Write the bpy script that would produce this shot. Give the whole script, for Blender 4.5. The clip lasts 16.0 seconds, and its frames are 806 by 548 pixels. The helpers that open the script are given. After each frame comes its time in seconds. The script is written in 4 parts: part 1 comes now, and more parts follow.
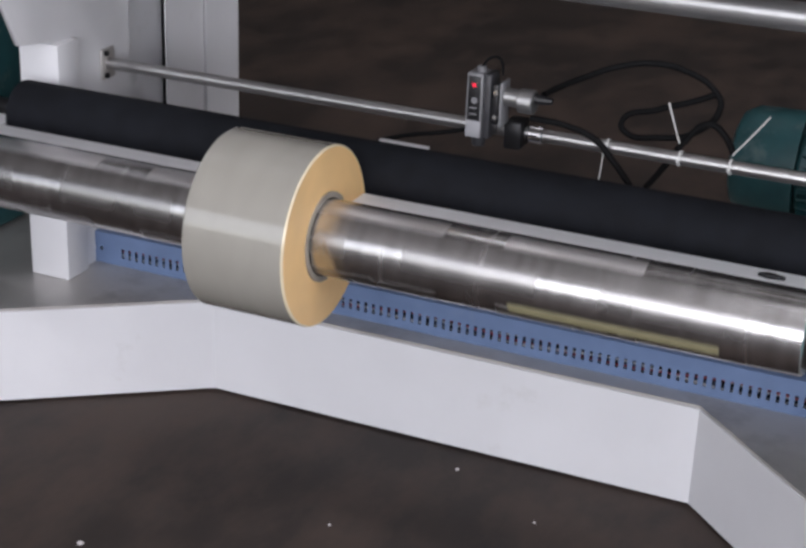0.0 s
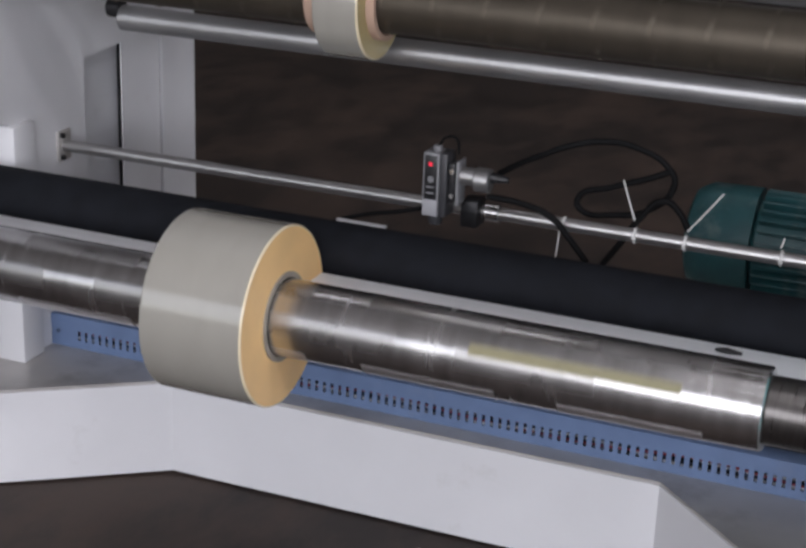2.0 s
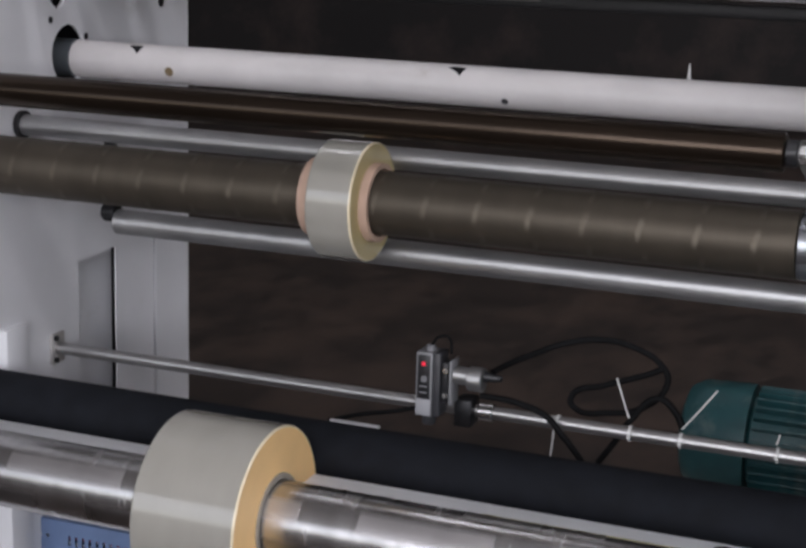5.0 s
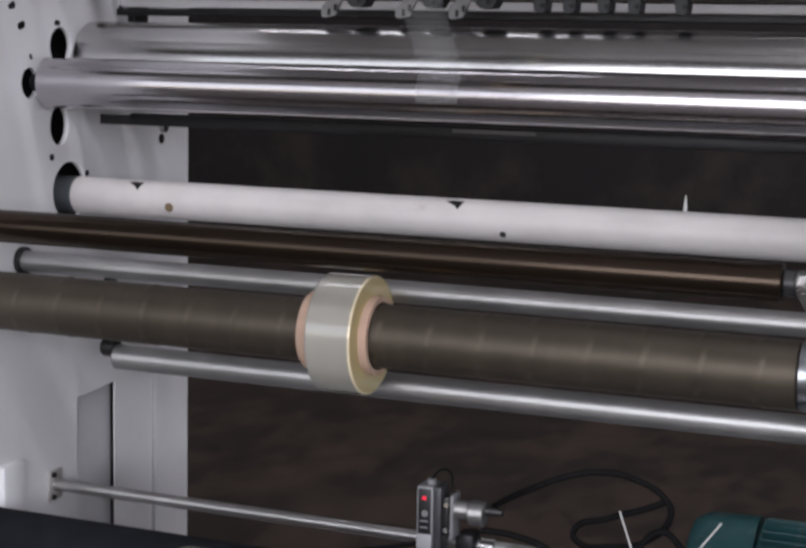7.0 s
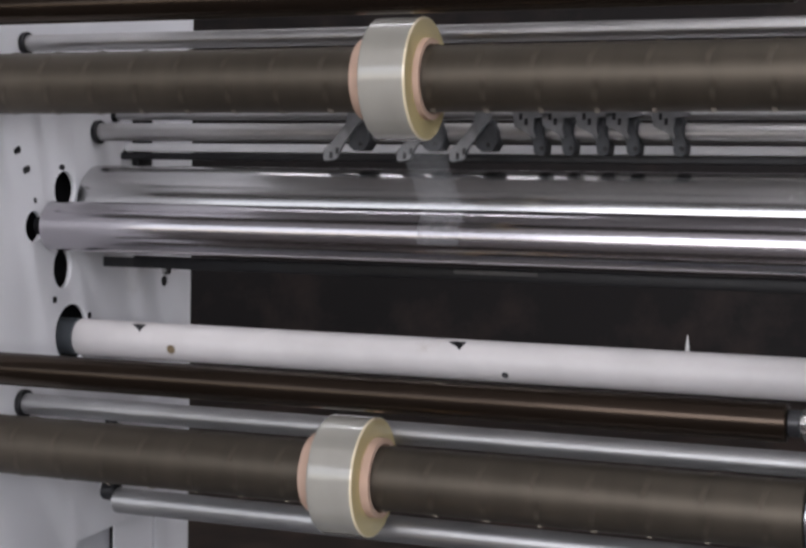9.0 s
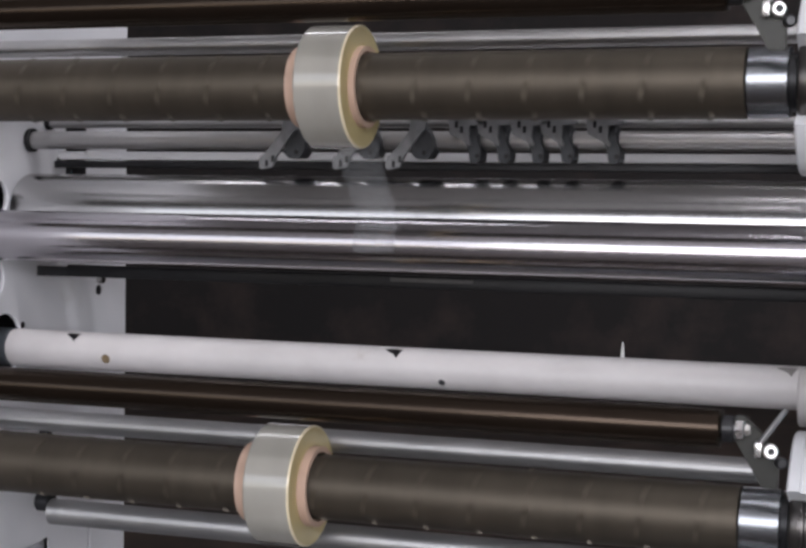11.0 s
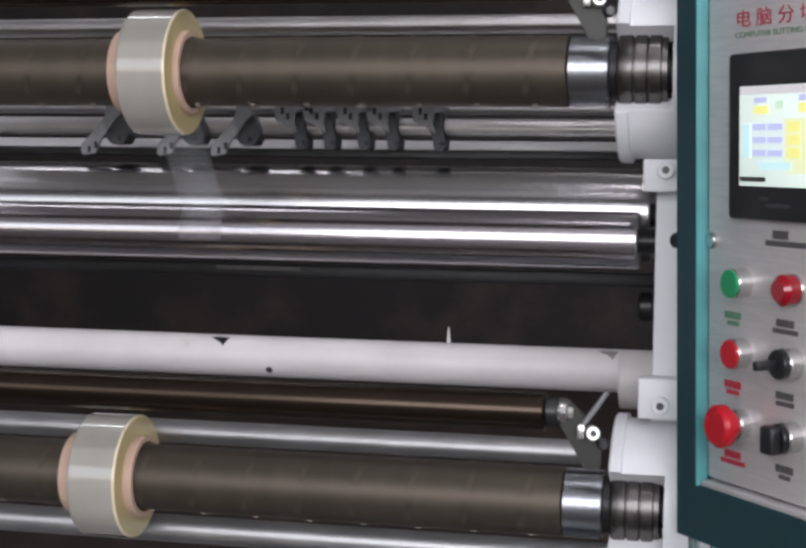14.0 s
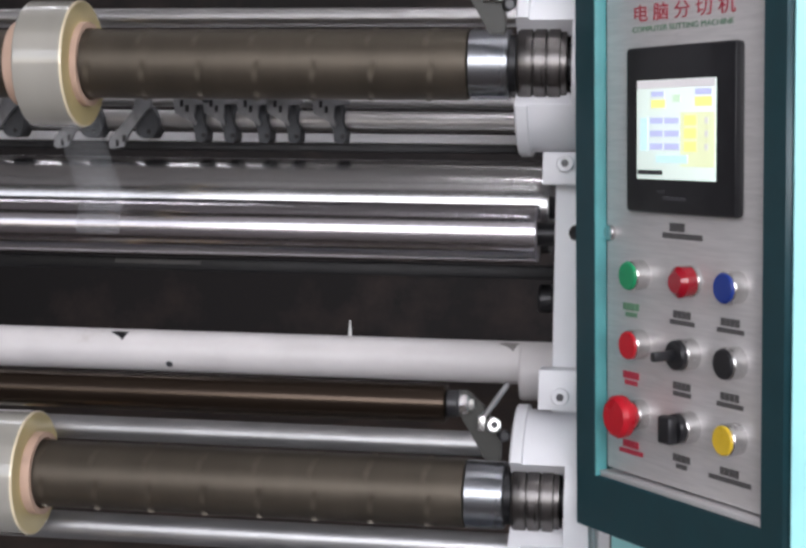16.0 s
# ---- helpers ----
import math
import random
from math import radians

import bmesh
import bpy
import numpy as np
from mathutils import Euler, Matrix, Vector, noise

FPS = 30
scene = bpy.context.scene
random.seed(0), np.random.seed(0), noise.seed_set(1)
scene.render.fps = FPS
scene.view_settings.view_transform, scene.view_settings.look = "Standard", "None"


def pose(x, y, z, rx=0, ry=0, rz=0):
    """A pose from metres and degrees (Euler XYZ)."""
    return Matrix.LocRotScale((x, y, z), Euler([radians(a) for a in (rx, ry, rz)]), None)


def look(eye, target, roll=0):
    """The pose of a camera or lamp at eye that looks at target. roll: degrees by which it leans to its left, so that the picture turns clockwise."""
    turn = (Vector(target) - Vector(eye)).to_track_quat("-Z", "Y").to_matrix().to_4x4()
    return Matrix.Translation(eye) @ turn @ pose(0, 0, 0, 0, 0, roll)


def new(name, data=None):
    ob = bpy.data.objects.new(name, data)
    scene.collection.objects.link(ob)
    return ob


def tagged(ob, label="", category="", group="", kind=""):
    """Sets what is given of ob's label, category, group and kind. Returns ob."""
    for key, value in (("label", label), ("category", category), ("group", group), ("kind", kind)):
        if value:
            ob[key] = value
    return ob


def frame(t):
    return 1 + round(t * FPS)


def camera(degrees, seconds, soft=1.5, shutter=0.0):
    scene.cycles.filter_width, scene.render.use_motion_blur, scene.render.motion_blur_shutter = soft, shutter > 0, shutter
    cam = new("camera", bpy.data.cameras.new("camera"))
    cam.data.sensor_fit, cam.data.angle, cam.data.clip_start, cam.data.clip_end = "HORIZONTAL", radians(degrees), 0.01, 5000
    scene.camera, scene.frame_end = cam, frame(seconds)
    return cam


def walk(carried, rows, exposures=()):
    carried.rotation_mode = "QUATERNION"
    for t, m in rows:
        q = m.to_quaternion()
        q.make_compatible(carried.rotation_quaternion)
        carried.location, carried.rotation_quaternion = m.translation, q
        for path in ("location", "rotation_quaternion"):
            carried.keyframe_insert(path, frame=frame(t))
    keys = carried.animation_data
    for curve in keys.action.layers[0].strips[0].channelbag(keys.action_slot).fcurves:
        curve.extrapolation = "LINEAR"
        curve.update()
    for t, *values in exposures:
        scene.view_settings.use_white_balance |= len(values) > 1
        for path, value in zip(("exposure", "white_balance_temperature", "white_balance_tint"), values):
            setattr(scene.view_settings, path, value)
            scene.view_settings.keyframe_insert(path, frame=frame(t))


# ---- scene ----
def aim(yaw, pitch, roll):
    """The camera's pose on its stand; yaw to the left of +y, pitch up."""
    a, b = radians(yaw), radians(pitch)
    eye = Vector((0, 0, 1.05))
    ahead = Vector((-math.sin(a) * math.cos(b), math.cos(a) * math.cos(b), math.sin(b)))
    return look(eye, eye + ahead, roll)


cam = camera(28.83, 16.0, soft=3.0, shutter=0.3)
AIM = (
    (0, 23.14, -23.20, 2.20),
    (0.5, 22.91, -23.09, 2.20),
    (1, 22.24, -22.91, 2.27),
    (1.5, 21.82, -21.58, 2.26),
    (2, 21.61, -20.26, 2.19),
    (2.5, 21.50, -19.31, 2.19),
    (3, 21.47, -18.38, 2.09),
    (3.5, 21.50, -17.20, 1.93),
    (4, 21.56, -15.74, 1.79),
    (6.5, 21.65, -9.33, 1.46),
    (7, 21.71, -8.11, 1.26),
    (7.5, 21.81, -6.58, 1.17),
    (8, 21.95, -4.78, 1.08),
    (8.5, 22.08, -3.22, 1.05),
    (11, 19.56, -2.64, 0.89),
    (11.5, 18.49, -2.64, 0.89),
    (12, 17.46, -2.69, 0.91),
    (12.5, 16.40, -2.76, 0.91),
    (13, 15.94, -2.87, 0.89),
    (13.5, 14.50, -2.95, 0.91),
    (14, 13.23, -3.03, 0.88),
    (14.5, 11.74, -3.09, 0.91),
    (15, 10.34, -3.15, 0.92),
    (15.5, 9.50, -3.20, 0.92),
    (16, 9.61, -3.23, 0.87),
)
walk(cam, [(t, aim(y, p, r)) for t, y, p, r in AIM],
     exposures=[(0.0, -0.12), (0.5, -0.18), (1.5, -0.24), (3.0, -0.42), (4.2, -0.42), (6.5, -0.16), (8.5, -0.12), (11.5, -0.10), (12.5, 0.0), (14.0, 0.02), (16.0, 0.14)])

# ---- world and light ----
world = bpy.data.worlds.new("world")
scene.world = world
world.use_nodes = True
wn = world.node_tree.nodes
sky = wn.new("ShaderNodeTexSky")
sky.sky_type, sky.sun_disc = "NISHITA", False
sky.sun_elevation, sky.sun_rotation = radians(40), radians(200)
world.node_tree.links.new(sky.outputs[0], wn["Background"].inputs[0])
wn["Background"].inputs[1].default_value = 0.1


def area(name, where, target, sx, sy, watts, colour=(1, 1, 1)):
    lamp = bpy.data.lights.new(name, "AREA")
    lamp.shape, lamp.size, lamp.size_y, lamp.energy, lamp.color = "RECTANGLE", sx, sy, watts, colour
    ob = new(name, lamp)
    ob.matrix_world = look(where, target)
    return ob


# ---- materials ----
def mat(name, base, rough=0.5, metal=0.0, vary=0.08, scale=30, bump=0.0, bump_scale=200, coat=0.0, stretch=None, dirt=None, dirt_scale=6, dirt_at=0.6, rvary=0.1, spec=0.5, dirt_mapped=False):
    m = bpy.data.materials.new(name)
    m.use_nodes = True
    nt = m.node_tree
    n, l = nt.nodes, nt.links
    b = n["Principled BSDF"]
    b.inputs["Metallic"].default_value, b.inputs["Coat Weight"].default_value = metal, coat
    b.inputs["Specular IOR Level"].default_value = spec
    tc = n.new("ShaderNodeTexCoord")
    mp = n.new("ShaderNodeMapping")
    l.new(tc.outputs["Object"], mp.inputs[0])
    if stretch:
        mp.inputs["Scale"].default_value = stretch
    nz = n.new("ShaderNodeTexNoise")
    nz.inputs["Scale"].default_value, nz.inputs["Detail"].default_value = scale, 6
    l.new(mp.outputs[0], nz.inputs["Vector"])
    ramp = n.new("ShaderNodeValToRGB")
    ramp.color_ramp.elements[0].color = (*[c * (1 - vary) for c in base], 1)
    ramp.color_ramp.elements[1].color = (*[min(1, c * (1 + vary)) for c in base], 1)
    ramp.color_ramp.elements[0].position, ramp.color_ramp.elements[1].position = 0.3, 0.7
    l.new(nz.outputs[0], ramp.inputs[0])
    col = ramp.outputs[0]
    if dirt:
        dz = n.new("ShaderNodeTexNoise")
        dz.inputs["Scale"].default_value, dz.inputs["Detail"].default_value, dz.inputs["Roughness"].default_value = dirt_scale, 8, 0.65
        l.new((mp if dirt_mapped else tc).outputs["Vector" if dirt_mapped else "Object"], dz.inputs["Vector"])
        dr = n.new("ShaderNodeValToRGB")
        dr.color_ramp.elements[0].position, dr.color_ramp.elements[1].position = dirt_at, dirt_at + 0.18
        l.new(dz.outputs[0], dr.inputs[0])
        mix = n.new("ShaderNodeMixRGB")
        l.new(dr.outputs[0], mix.inputs[0])
        l.new(col, mix.inputs[1])
        mix.inputs[2].default_value = (*dirt, 1)
        col = mix.outputs[0]
    l.new(col, b.inputs["Base Color"])
    mr = n.new("ShaderNodeMapRange")
    mr.inputs["To Min"].default_value, mr.inputs["To Max"].default_value = max(0.02, rough - rvary), min(1, rough + rvary)
    l.new(nz.outputs[0], mr.inputs[0])
    l.new(mr.outputs[0], b.inputs["Roughness"])
    if bump:
        bz = n.new("ShaderNodeTexNoise")
        bz.inputs["Scale"].default_value, bz.inputs["Detail"].default_value = bump_scale, 4
        l.new(mp.outputs[0], bz.inputs["Vector"])
        bp = n.new("ShaderNodeBump")
        bp.inputs["Strength"].default_value, bp.inputs["Distance"].default_value = bump, 0.002
        l.new(bz.outputs[0], bp.inputs["Height"])
        l.new(bp.outputs[0], b.inputs["Normal"])
    return m


def glow(name, colour, strength):
    m = bpy.data.materials.new(name)
    m.use_nodes = True
    b = m.node_tree.nodes["Principled BSDF"]
    b.inputs["Base Color"].default_value = b.inputs["Emission Color"].default_value = (*colour, 1)
    b.inputs["Emission Strength"].default_value = strength
    return m


WHITE = mat("white_paint", (0.74, 0.74, 0.76), 0.42, vary=0.03, scale=9, bump=0.08, bump_scale=160, dirt=(0.60, 0.59, 0.58), dirt_scale=7, dirt_at=0.62)
TUBE_WHITE = mat("worn_white_paint", (0.66, 0.63, 0.62), 0.45, vary=0.06, scale=18, bump=0.15, bump_scale=90, dirt=(0.50, 0.455, 0.42), dirt_scale=13, dirt_at=0.62)
CHROME = mat("polished_chrome", (0.50, 0.48, 0.505), 0.20, 1.0, vary=0.05, scale=5, rvary=0.05, stretch=(0.5, 1, 1))
STEEL = mat("ground_steel", (0.57, 0.56, 0.56), 0.25, 1.0, vary=0.14, scale=9, rvary=0.07, stretch=(8, 1, 1))
ROD = mat("bright_steel_rod", (0.47, 0.465, 0.46), 0.36, 1.0, vary=0.10, scale=6, rvary=0.05, stretch=(1.5, 1, 1))
BRONZE = mat("brown_anodised_aluminium", (0.094, 0.079, 0.061), 0.50, 0.75, vary=0.10, scale=8, stretch=(5, 1, 1), rvary=0.05, bump=0.05, bump_scale=120)
BROWN = mat("dark_brown_anodised", (0.046, 0.033, 0.024), 0.22, 0.85, vary=0.10, scale=6, rvary=0.04)
RUBBER = mat("black_rubber", (0.0085, 0.0095, 0.0125), 0.8, vary=0.25, scale=40, bump=0.15, bump_scale=500, dirt=(0.02, 0.02, 0.023), dirt_scale=30, dirt_at=0.68, spec=0.15)
BLACK = mat("black_oxide", (0.018, 0.018, 0.02), 0.4, 0.4, vary=0.2, scale=40)
PLASTIC = mat("black_plastic", (0.015, 0.015, 0.017), 0.35, vary=0.15, scale=60)
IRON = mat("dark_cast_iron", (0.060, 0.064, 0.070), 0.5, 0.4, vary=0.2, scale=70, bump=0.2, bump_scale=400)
BLUE = mat("blue_duct_plastic", (0.13, 0.19, 0.33), 0.45, vary=0.08, scale=25, dirt=(0.17, 0.22, 0.34), dirt_scale=14, dirt_at=0.6)
PLATE = mat("bare_zinc_sheet", (0.55, 0.53, 0.51), 0.42, 0.5, vary=0.12, scale=6, bump=0.1, bump_scale=30, dirt=(0.33, 0.31, 0.29), dirt_scale=5, dirt_at=0.52)
TEAL = mat("teal_motor_paint", (0.022, 0.085, 0.092), 0.42, vary=0.2, scale=30, dirt=(0.12, 0.17, 0.17), dirt_scale=22, dirt_at=0.55)
DARKGREEN = mat("dark_green_paint", (0.009, 0.045, 0.055), 0.38, vary=0.1, scale=30, bump=0.06, bump_scale=250)
TURQ = mat("turquoise_paint", (0.37, 0.79, 0.80), 0.38, vary=0.04, scale=20, bump=0.06, bump_scale=250)
BRUSHED = mat("brushed_aluminium", (0.64, 0.62, 0.615), 0.48, 0.35, vary=0.08, scale=30, stretch=(1, 1, 12), dirt=(0.42, 0.40, 0.39), dirt_scale=12, dirt_at=0.62)
CREAM = mat("wound_film_edge", (0.85, 0.56, 0.26), 0.5, vary=0.06, scale=25, rvary=0.08, bump=0.06, bump_scale=300)
DULLCREAM = mat("thin_film_edge", (0.50, 0.41, 0.20), 0.35, vary=0.12, scale=25, rvary=0.08, bump=0.06, bump_scale=300)
RIM = mat("film_rim_highlight", (0.80, 0.69, 0.48), 0.25, vary=0.05, scale=20, coat=0.6)
CORE = mat("paper_core", (0.52, 0.36, 0.275), 0.75, vary=0.1, scale=60, bump=0.2, bump_scale=300)
GREYCORE = mat("grey_paper_core", (0.30, 0.27, 0.23), 0.75, vary=0.15, scale=60, bump=0.2, bump_scale=300)
FLOOR = mat("dark_concrete", (0.034, 0.0245, 0.0205), 0.7, vary=0.3, scale=16, bump=0.2, bump_scale=60, dirt=(0.068, 0.046, 0.036), dirt_scale=4, dirt_at=0.45, stretch=(1, 0.5, 1), dirt_mapped=True)
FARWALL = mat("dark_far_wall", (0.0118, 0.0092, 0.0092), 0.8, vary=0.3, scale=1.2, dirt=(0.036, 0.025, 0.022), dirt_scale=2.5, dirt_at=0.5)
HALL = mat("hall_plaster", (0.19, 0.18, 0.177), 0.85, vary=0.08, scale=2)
CEIL = mat("hall_ceiling", (0.50, 0.48, 0.47), 0.85, vary=0.08, scale=2)
RED = mat("red_plastic", (0.50, 0.010, 0.022), 0.3, vary=0.06, scale=60)
GREEN = mat("green_plastic", (0.01, 0.28, 0.11), 0.3, vary=0.06, scale=60)
BLUEB = mat("blue_plastic", (0.012, 0.04, 0.25), 0.3, vary=0.06, scale=60)
YELLOW = mat("yellow_plastic", (0.72, 0.48, 0.03), 0.3, vary=0.06, scale=60)
REDINK = mat("red_print", (0.45, 0.03, 0.06), 0.6, vary=0.05)
GREENINK = mat("green_print", (0.12, 0.25, 0.15), 0.6, vary=0.05)
DARKINK = mat("dark_print", (0.10, 0.095, 0.095), 0.6, vary=0.05)
TIE = mat("white_nylon", (0.7, 0.7, 0.68), 0.4, vary=0.03)
GREYP = mat("grey_sensor_plastic", (0.045, 0.045, 0.050), 0.4, vary=0.08, scale=60)
TUBELIGHT = glow("tube_glow", (0.96, 0.98, 1.0), 6.0)
LED = glow("red_led", (0.6, 0.015, 0.04), 1.0)
LCD = glow("lcd_white", (0.74, 0.86, 0.80), 0.55)
LCDY = glow("lcd_yellow", (0.92, 0.88, 0.30), 0.5)
LCDB = glow("lcd_blue", (0.56, 0.59, 0.88), 0.45)
LCDPALE = glow("lcd_pale_yellow", (0.80, 0.86, 0.55), 0.5)
LCDC = glow("lcd_pale_cyan", (0.60, 0.86, 0.88), 0.5)
LCDGREY = glow("lcd_grey", (0.70, 0.68, 0.70), 0.4)
LCDG = glow("lcd_green", (0.62, 0.82, 0.62), 0.5)


def film_skin(name, base, rough):
    """Tightly wound clear film: glossy, with faint rings along the roll's width."""
    m = mat(name, base, rough, 0.0, vary=0.05, scale=5, rvary=0.05, stretch=(6, 2.5, 2.5), coat=1.0, spec=0.9)
    return m


FILM = film_skin("wound_clear_film", (0.36, 0.345, 0.305), 0.23)


def clear_film():
    m = bpy.data.materials.new("clear_film_web")
    m.use_nodes = True
    n, l = m.node_tree.nodes, m.node_tree.links
    b = n["Principled BSDF"]
    b.inputs["Base Color"].default_value, b.inputs["Roughness"].default_value = (0.75, 0.78, 0.8, 1), 0.12
    b.inputs["Alpha"].default_value = 0.06
    return m


WEB = clear_film()


# ---- mesh helpers ----
def part(name, bm, material, parent=None, label="", smooth=True):
    me = bpy.data.meshes.new(name)
    bmesh.ops.recalc_face_normals(bm, faces=bm.faces)
    bm.to_mesh(me)
    bm.free()
    me.materials.append(material)
    if smooth:
        me.polygons.foreach_set("use_smooth", [True] * len(me.polygons))
        me.set_sharp_from_angle(angle=radians(32))
    ob = new(name, me)
    if parent:
        ob.parent = parent
    if label:
        ob["label"] = label
    return ob


def thing(name, label, category, at=(0, 0, 0), group="", kind="", m=None):
    e = new(name)
    e.empty_display_size = 0.05
    e.matrix_world = m if m else Matrix.Translation(at)
    return tagged(e, label, category, group, kind)


def lathe(profile, seg=64, bm=None, at=(0, 0, 0), a0=0.0, a1=360.0):
    """Turns rows of (x, radius) about the x axis; closed when the profile ends where it began."""
    bm = bm or bmesh.new()
    full = abs(a1 - a0) >= 360
    steps = seg if full else seg + 1
    rings = []
    for i in range(steps):
        a = radians(a0 + (a1 - a0) * i / seg)
        rings.append([bm.verts.new((at[0] + x, at[1] - r * math.cos(a), at[2] + r * math.sin(a))) for x, r in profile])
    for i in range(seg):
        p, q = rings[i], rings[(i + 1) % steps]
        for k in range(len(profile) - 1):
            bm.faces.new((p[k], p[k + 1], q[k + 1], q[k]))
    if not full:
        bm.faces.new(rings[0][:-1] if profile[0] == profile[-1] else rings[0])
        bm.faces.new((rings[-1][:-1] if profile[0] == profile[-1] else rings[-1])[::-1])
    bmesh.ops.remove_doubles(bm, verts=bm.verts, dist=1e-6)
    return bm


def rod(x0, x1, r, b=0.0015, seg=64, bore=0.0):
    """The profile of a round bar or tube with broken edges."""
    p = [(x0, bore), (x0, r - b), (x0 + b, r), (x1 - b, r), (x1, r - b), (x1, bore)]
    return p + [(x0, bore)] if bore else [(x0, 1e-7)] + p[1:-1] + [(x1, 1e-7)]


def box(lo, hi, bevel=0.0, bm=None, seg=2, m=None):
    bm = bm or bmesh.new()
    made = bmesh.ops.create_cube(bm, size=1)["verts"]
    for v in made:
        v.co = [lo[i] + (v.co[i] + 0.5) * (hi[i] - lo[i]) for i in range(3)]
    if bevel:
        es = {e for v in made for e in v.link_edges}
        got = bmesh.ops.bevel(bm, geom=list(es), offset=bevel, segments=seg, profile=0.5, affect="EDGES")
        made = list({v for f in got["faces"] for v in f.verts} | {v for v in made if v.is_valid})
    if m:
        bmesh.ops.transform(bm, matrix=m, verts=made)
    return bm


def disc(centre, axis, r, h, seg=32, bevel=0.0, bm=None, r2=None):
    """A short round piece that rises h along axis from centre."""
    bm = bm or bmesh.new()
    turn = Vector(axis).to_track_quat("Z", "Y").to_matrix().to_4x4()
    base = Matrix.Translation(centre) @ turn
    r2 = r if r2 is None else r2
    rows = [(r, 0), (r2, h - bevel), (r2 - bevel, h)] if bevel else [(r, 0), (r2, h)]
    rings = []
    for rr, z in rows:
        rings.append([bm.verts.new(base @ Vector((rr * math.cos(2 * math.pi * i / seg), rr * math.sin(2 * math.pi * i / seg), z))) for i in range(seg)])
    for a, b in zip(rings, rings[1:]):
        for i in range(seg):
            bm.faces.new((a[i], a[(i + 1) % seg], b[(i + 1) % seg], b[i]))
    bm.faces.new(rings[0][::-1])
    bm.faces.new(rings[-1])
    return bm


def prism(points, x0, x1, bm=None):
    """A plate between x0 and x1 with the outline (y, z)."""
    bm = bm or bmesh.new()
    a = [bm.verts.new((x0, y, z)) for y, z in points]
    b = [bm.verts.new((x1, y, z)) for y, z in points]
    bm.faces.new(a)
    bm.faces.new(b[::-1])
    for i in range(len(points)):
        j = (i + 1) % len(points)
        bm.faces.new((a[i], b[i], b[j], a[j]))
    return bm


def slab(points, z0, z1, bm=None):
    bm = bm or bmesh.new()
    a = [bm.verts.new((x, y, z0)) for x, y in points]
    b = [bm.verts.new((x, y, z1)) for x, y in points]
    bm.faces.new(a[::-1])
    bm.faces.new(b)
    for i in range(len(points)):
        j = (i + 1) % len(points)
        bm.faces.new((a[i], a[j], b[j], b[i]))
    return bm


def ring(y, z, ry, rz, n=28):
    return [(y + ry * math.cos(2 * math.pi * i / n), z + rz * math.sin(2 * math.pi * i / n)) for i in range(n)]


def pierced(outline, holes, thick):
    """A flat sheet in (u, v), thick about its middle, with holes through it."""
    cu = bpy.data.curves.new("sheet", "CURVE")
    cu.dimensions, cu.fill_mode, cu.extrude = "2D", "BOTH", thick / 2
    for pts in (outline, *holes):
        sp = cu.splines.new("POLY")
        sp.points.add(len(pts) - 1)
        for p, (u, v) in zip(sp.points, pts):
            p.co = (u, v, 0, 1)
        sp.use_cyclic_u = True
    ob = bpy.data.objects.new("sheet", cu)
    scene.collection.objects.link(ob)
    bpy.context.view_layer.update()
    me = bpy.data.meshes.new_from_object(ob.evaluated_get(bpy.context.evaluated_depsgraph_get()))
    bpy.data.objects.remove(ob)
    bpy.data.curves.remove(cu)
    bm = bmesh.new()
    bm.from_mesh(me)
    bpy.data.meshes.remove(me)
    bmesh.ops.remove_doubles(bm, verts=bm.verts, dist=1e-6)
    return bm


UP = Matrix(((0, 0, 1, 0), (1, 0, 0, 0), (0, 1, 0, 0), (0, 0, 0, 1)))  # (u, v, w) to (y, z, x)


def cable(name, pts, r, material, parent=None, label=""):
    cu = bpy.data.curves.new(name, "CURVE")
    cu.dimensions, cu.bevel_depth, cu.bevel_resolution, cu.resolution_u = "3D", r, 3, 10
    sp = cu.splines.new("BEZIER")
    sp.bezier_points.add(len(pts) - 1)
    for b, p in zip(sp.bezier_points, pts):
        b.co = p
        b.handle_left_type = b.handle_right_type = "AUTO"
    ob = bpy.data.objects.new(name, cu)
    scene.collection.objects.link(ob)
    bpy.context.view_layer.update()
    me = bpy.data.meshes.new_from_object(ob.evaluated_get(bpy.context.evaluated_depsgraph_get()))
    bpy.data.objects.remove(ob)
    me.materials.clear()
    me.materials.append(material)
    me.polygons.foreach_set("use_smooth", [True] * len(me.polygons))
    ob = new(name, me)
    if parent:
        ob.parent = parent
    if label:
        ob["label"] = label
    return ob


# ---- the hall ----
DAY = (0.985, 0.97, 1.045)


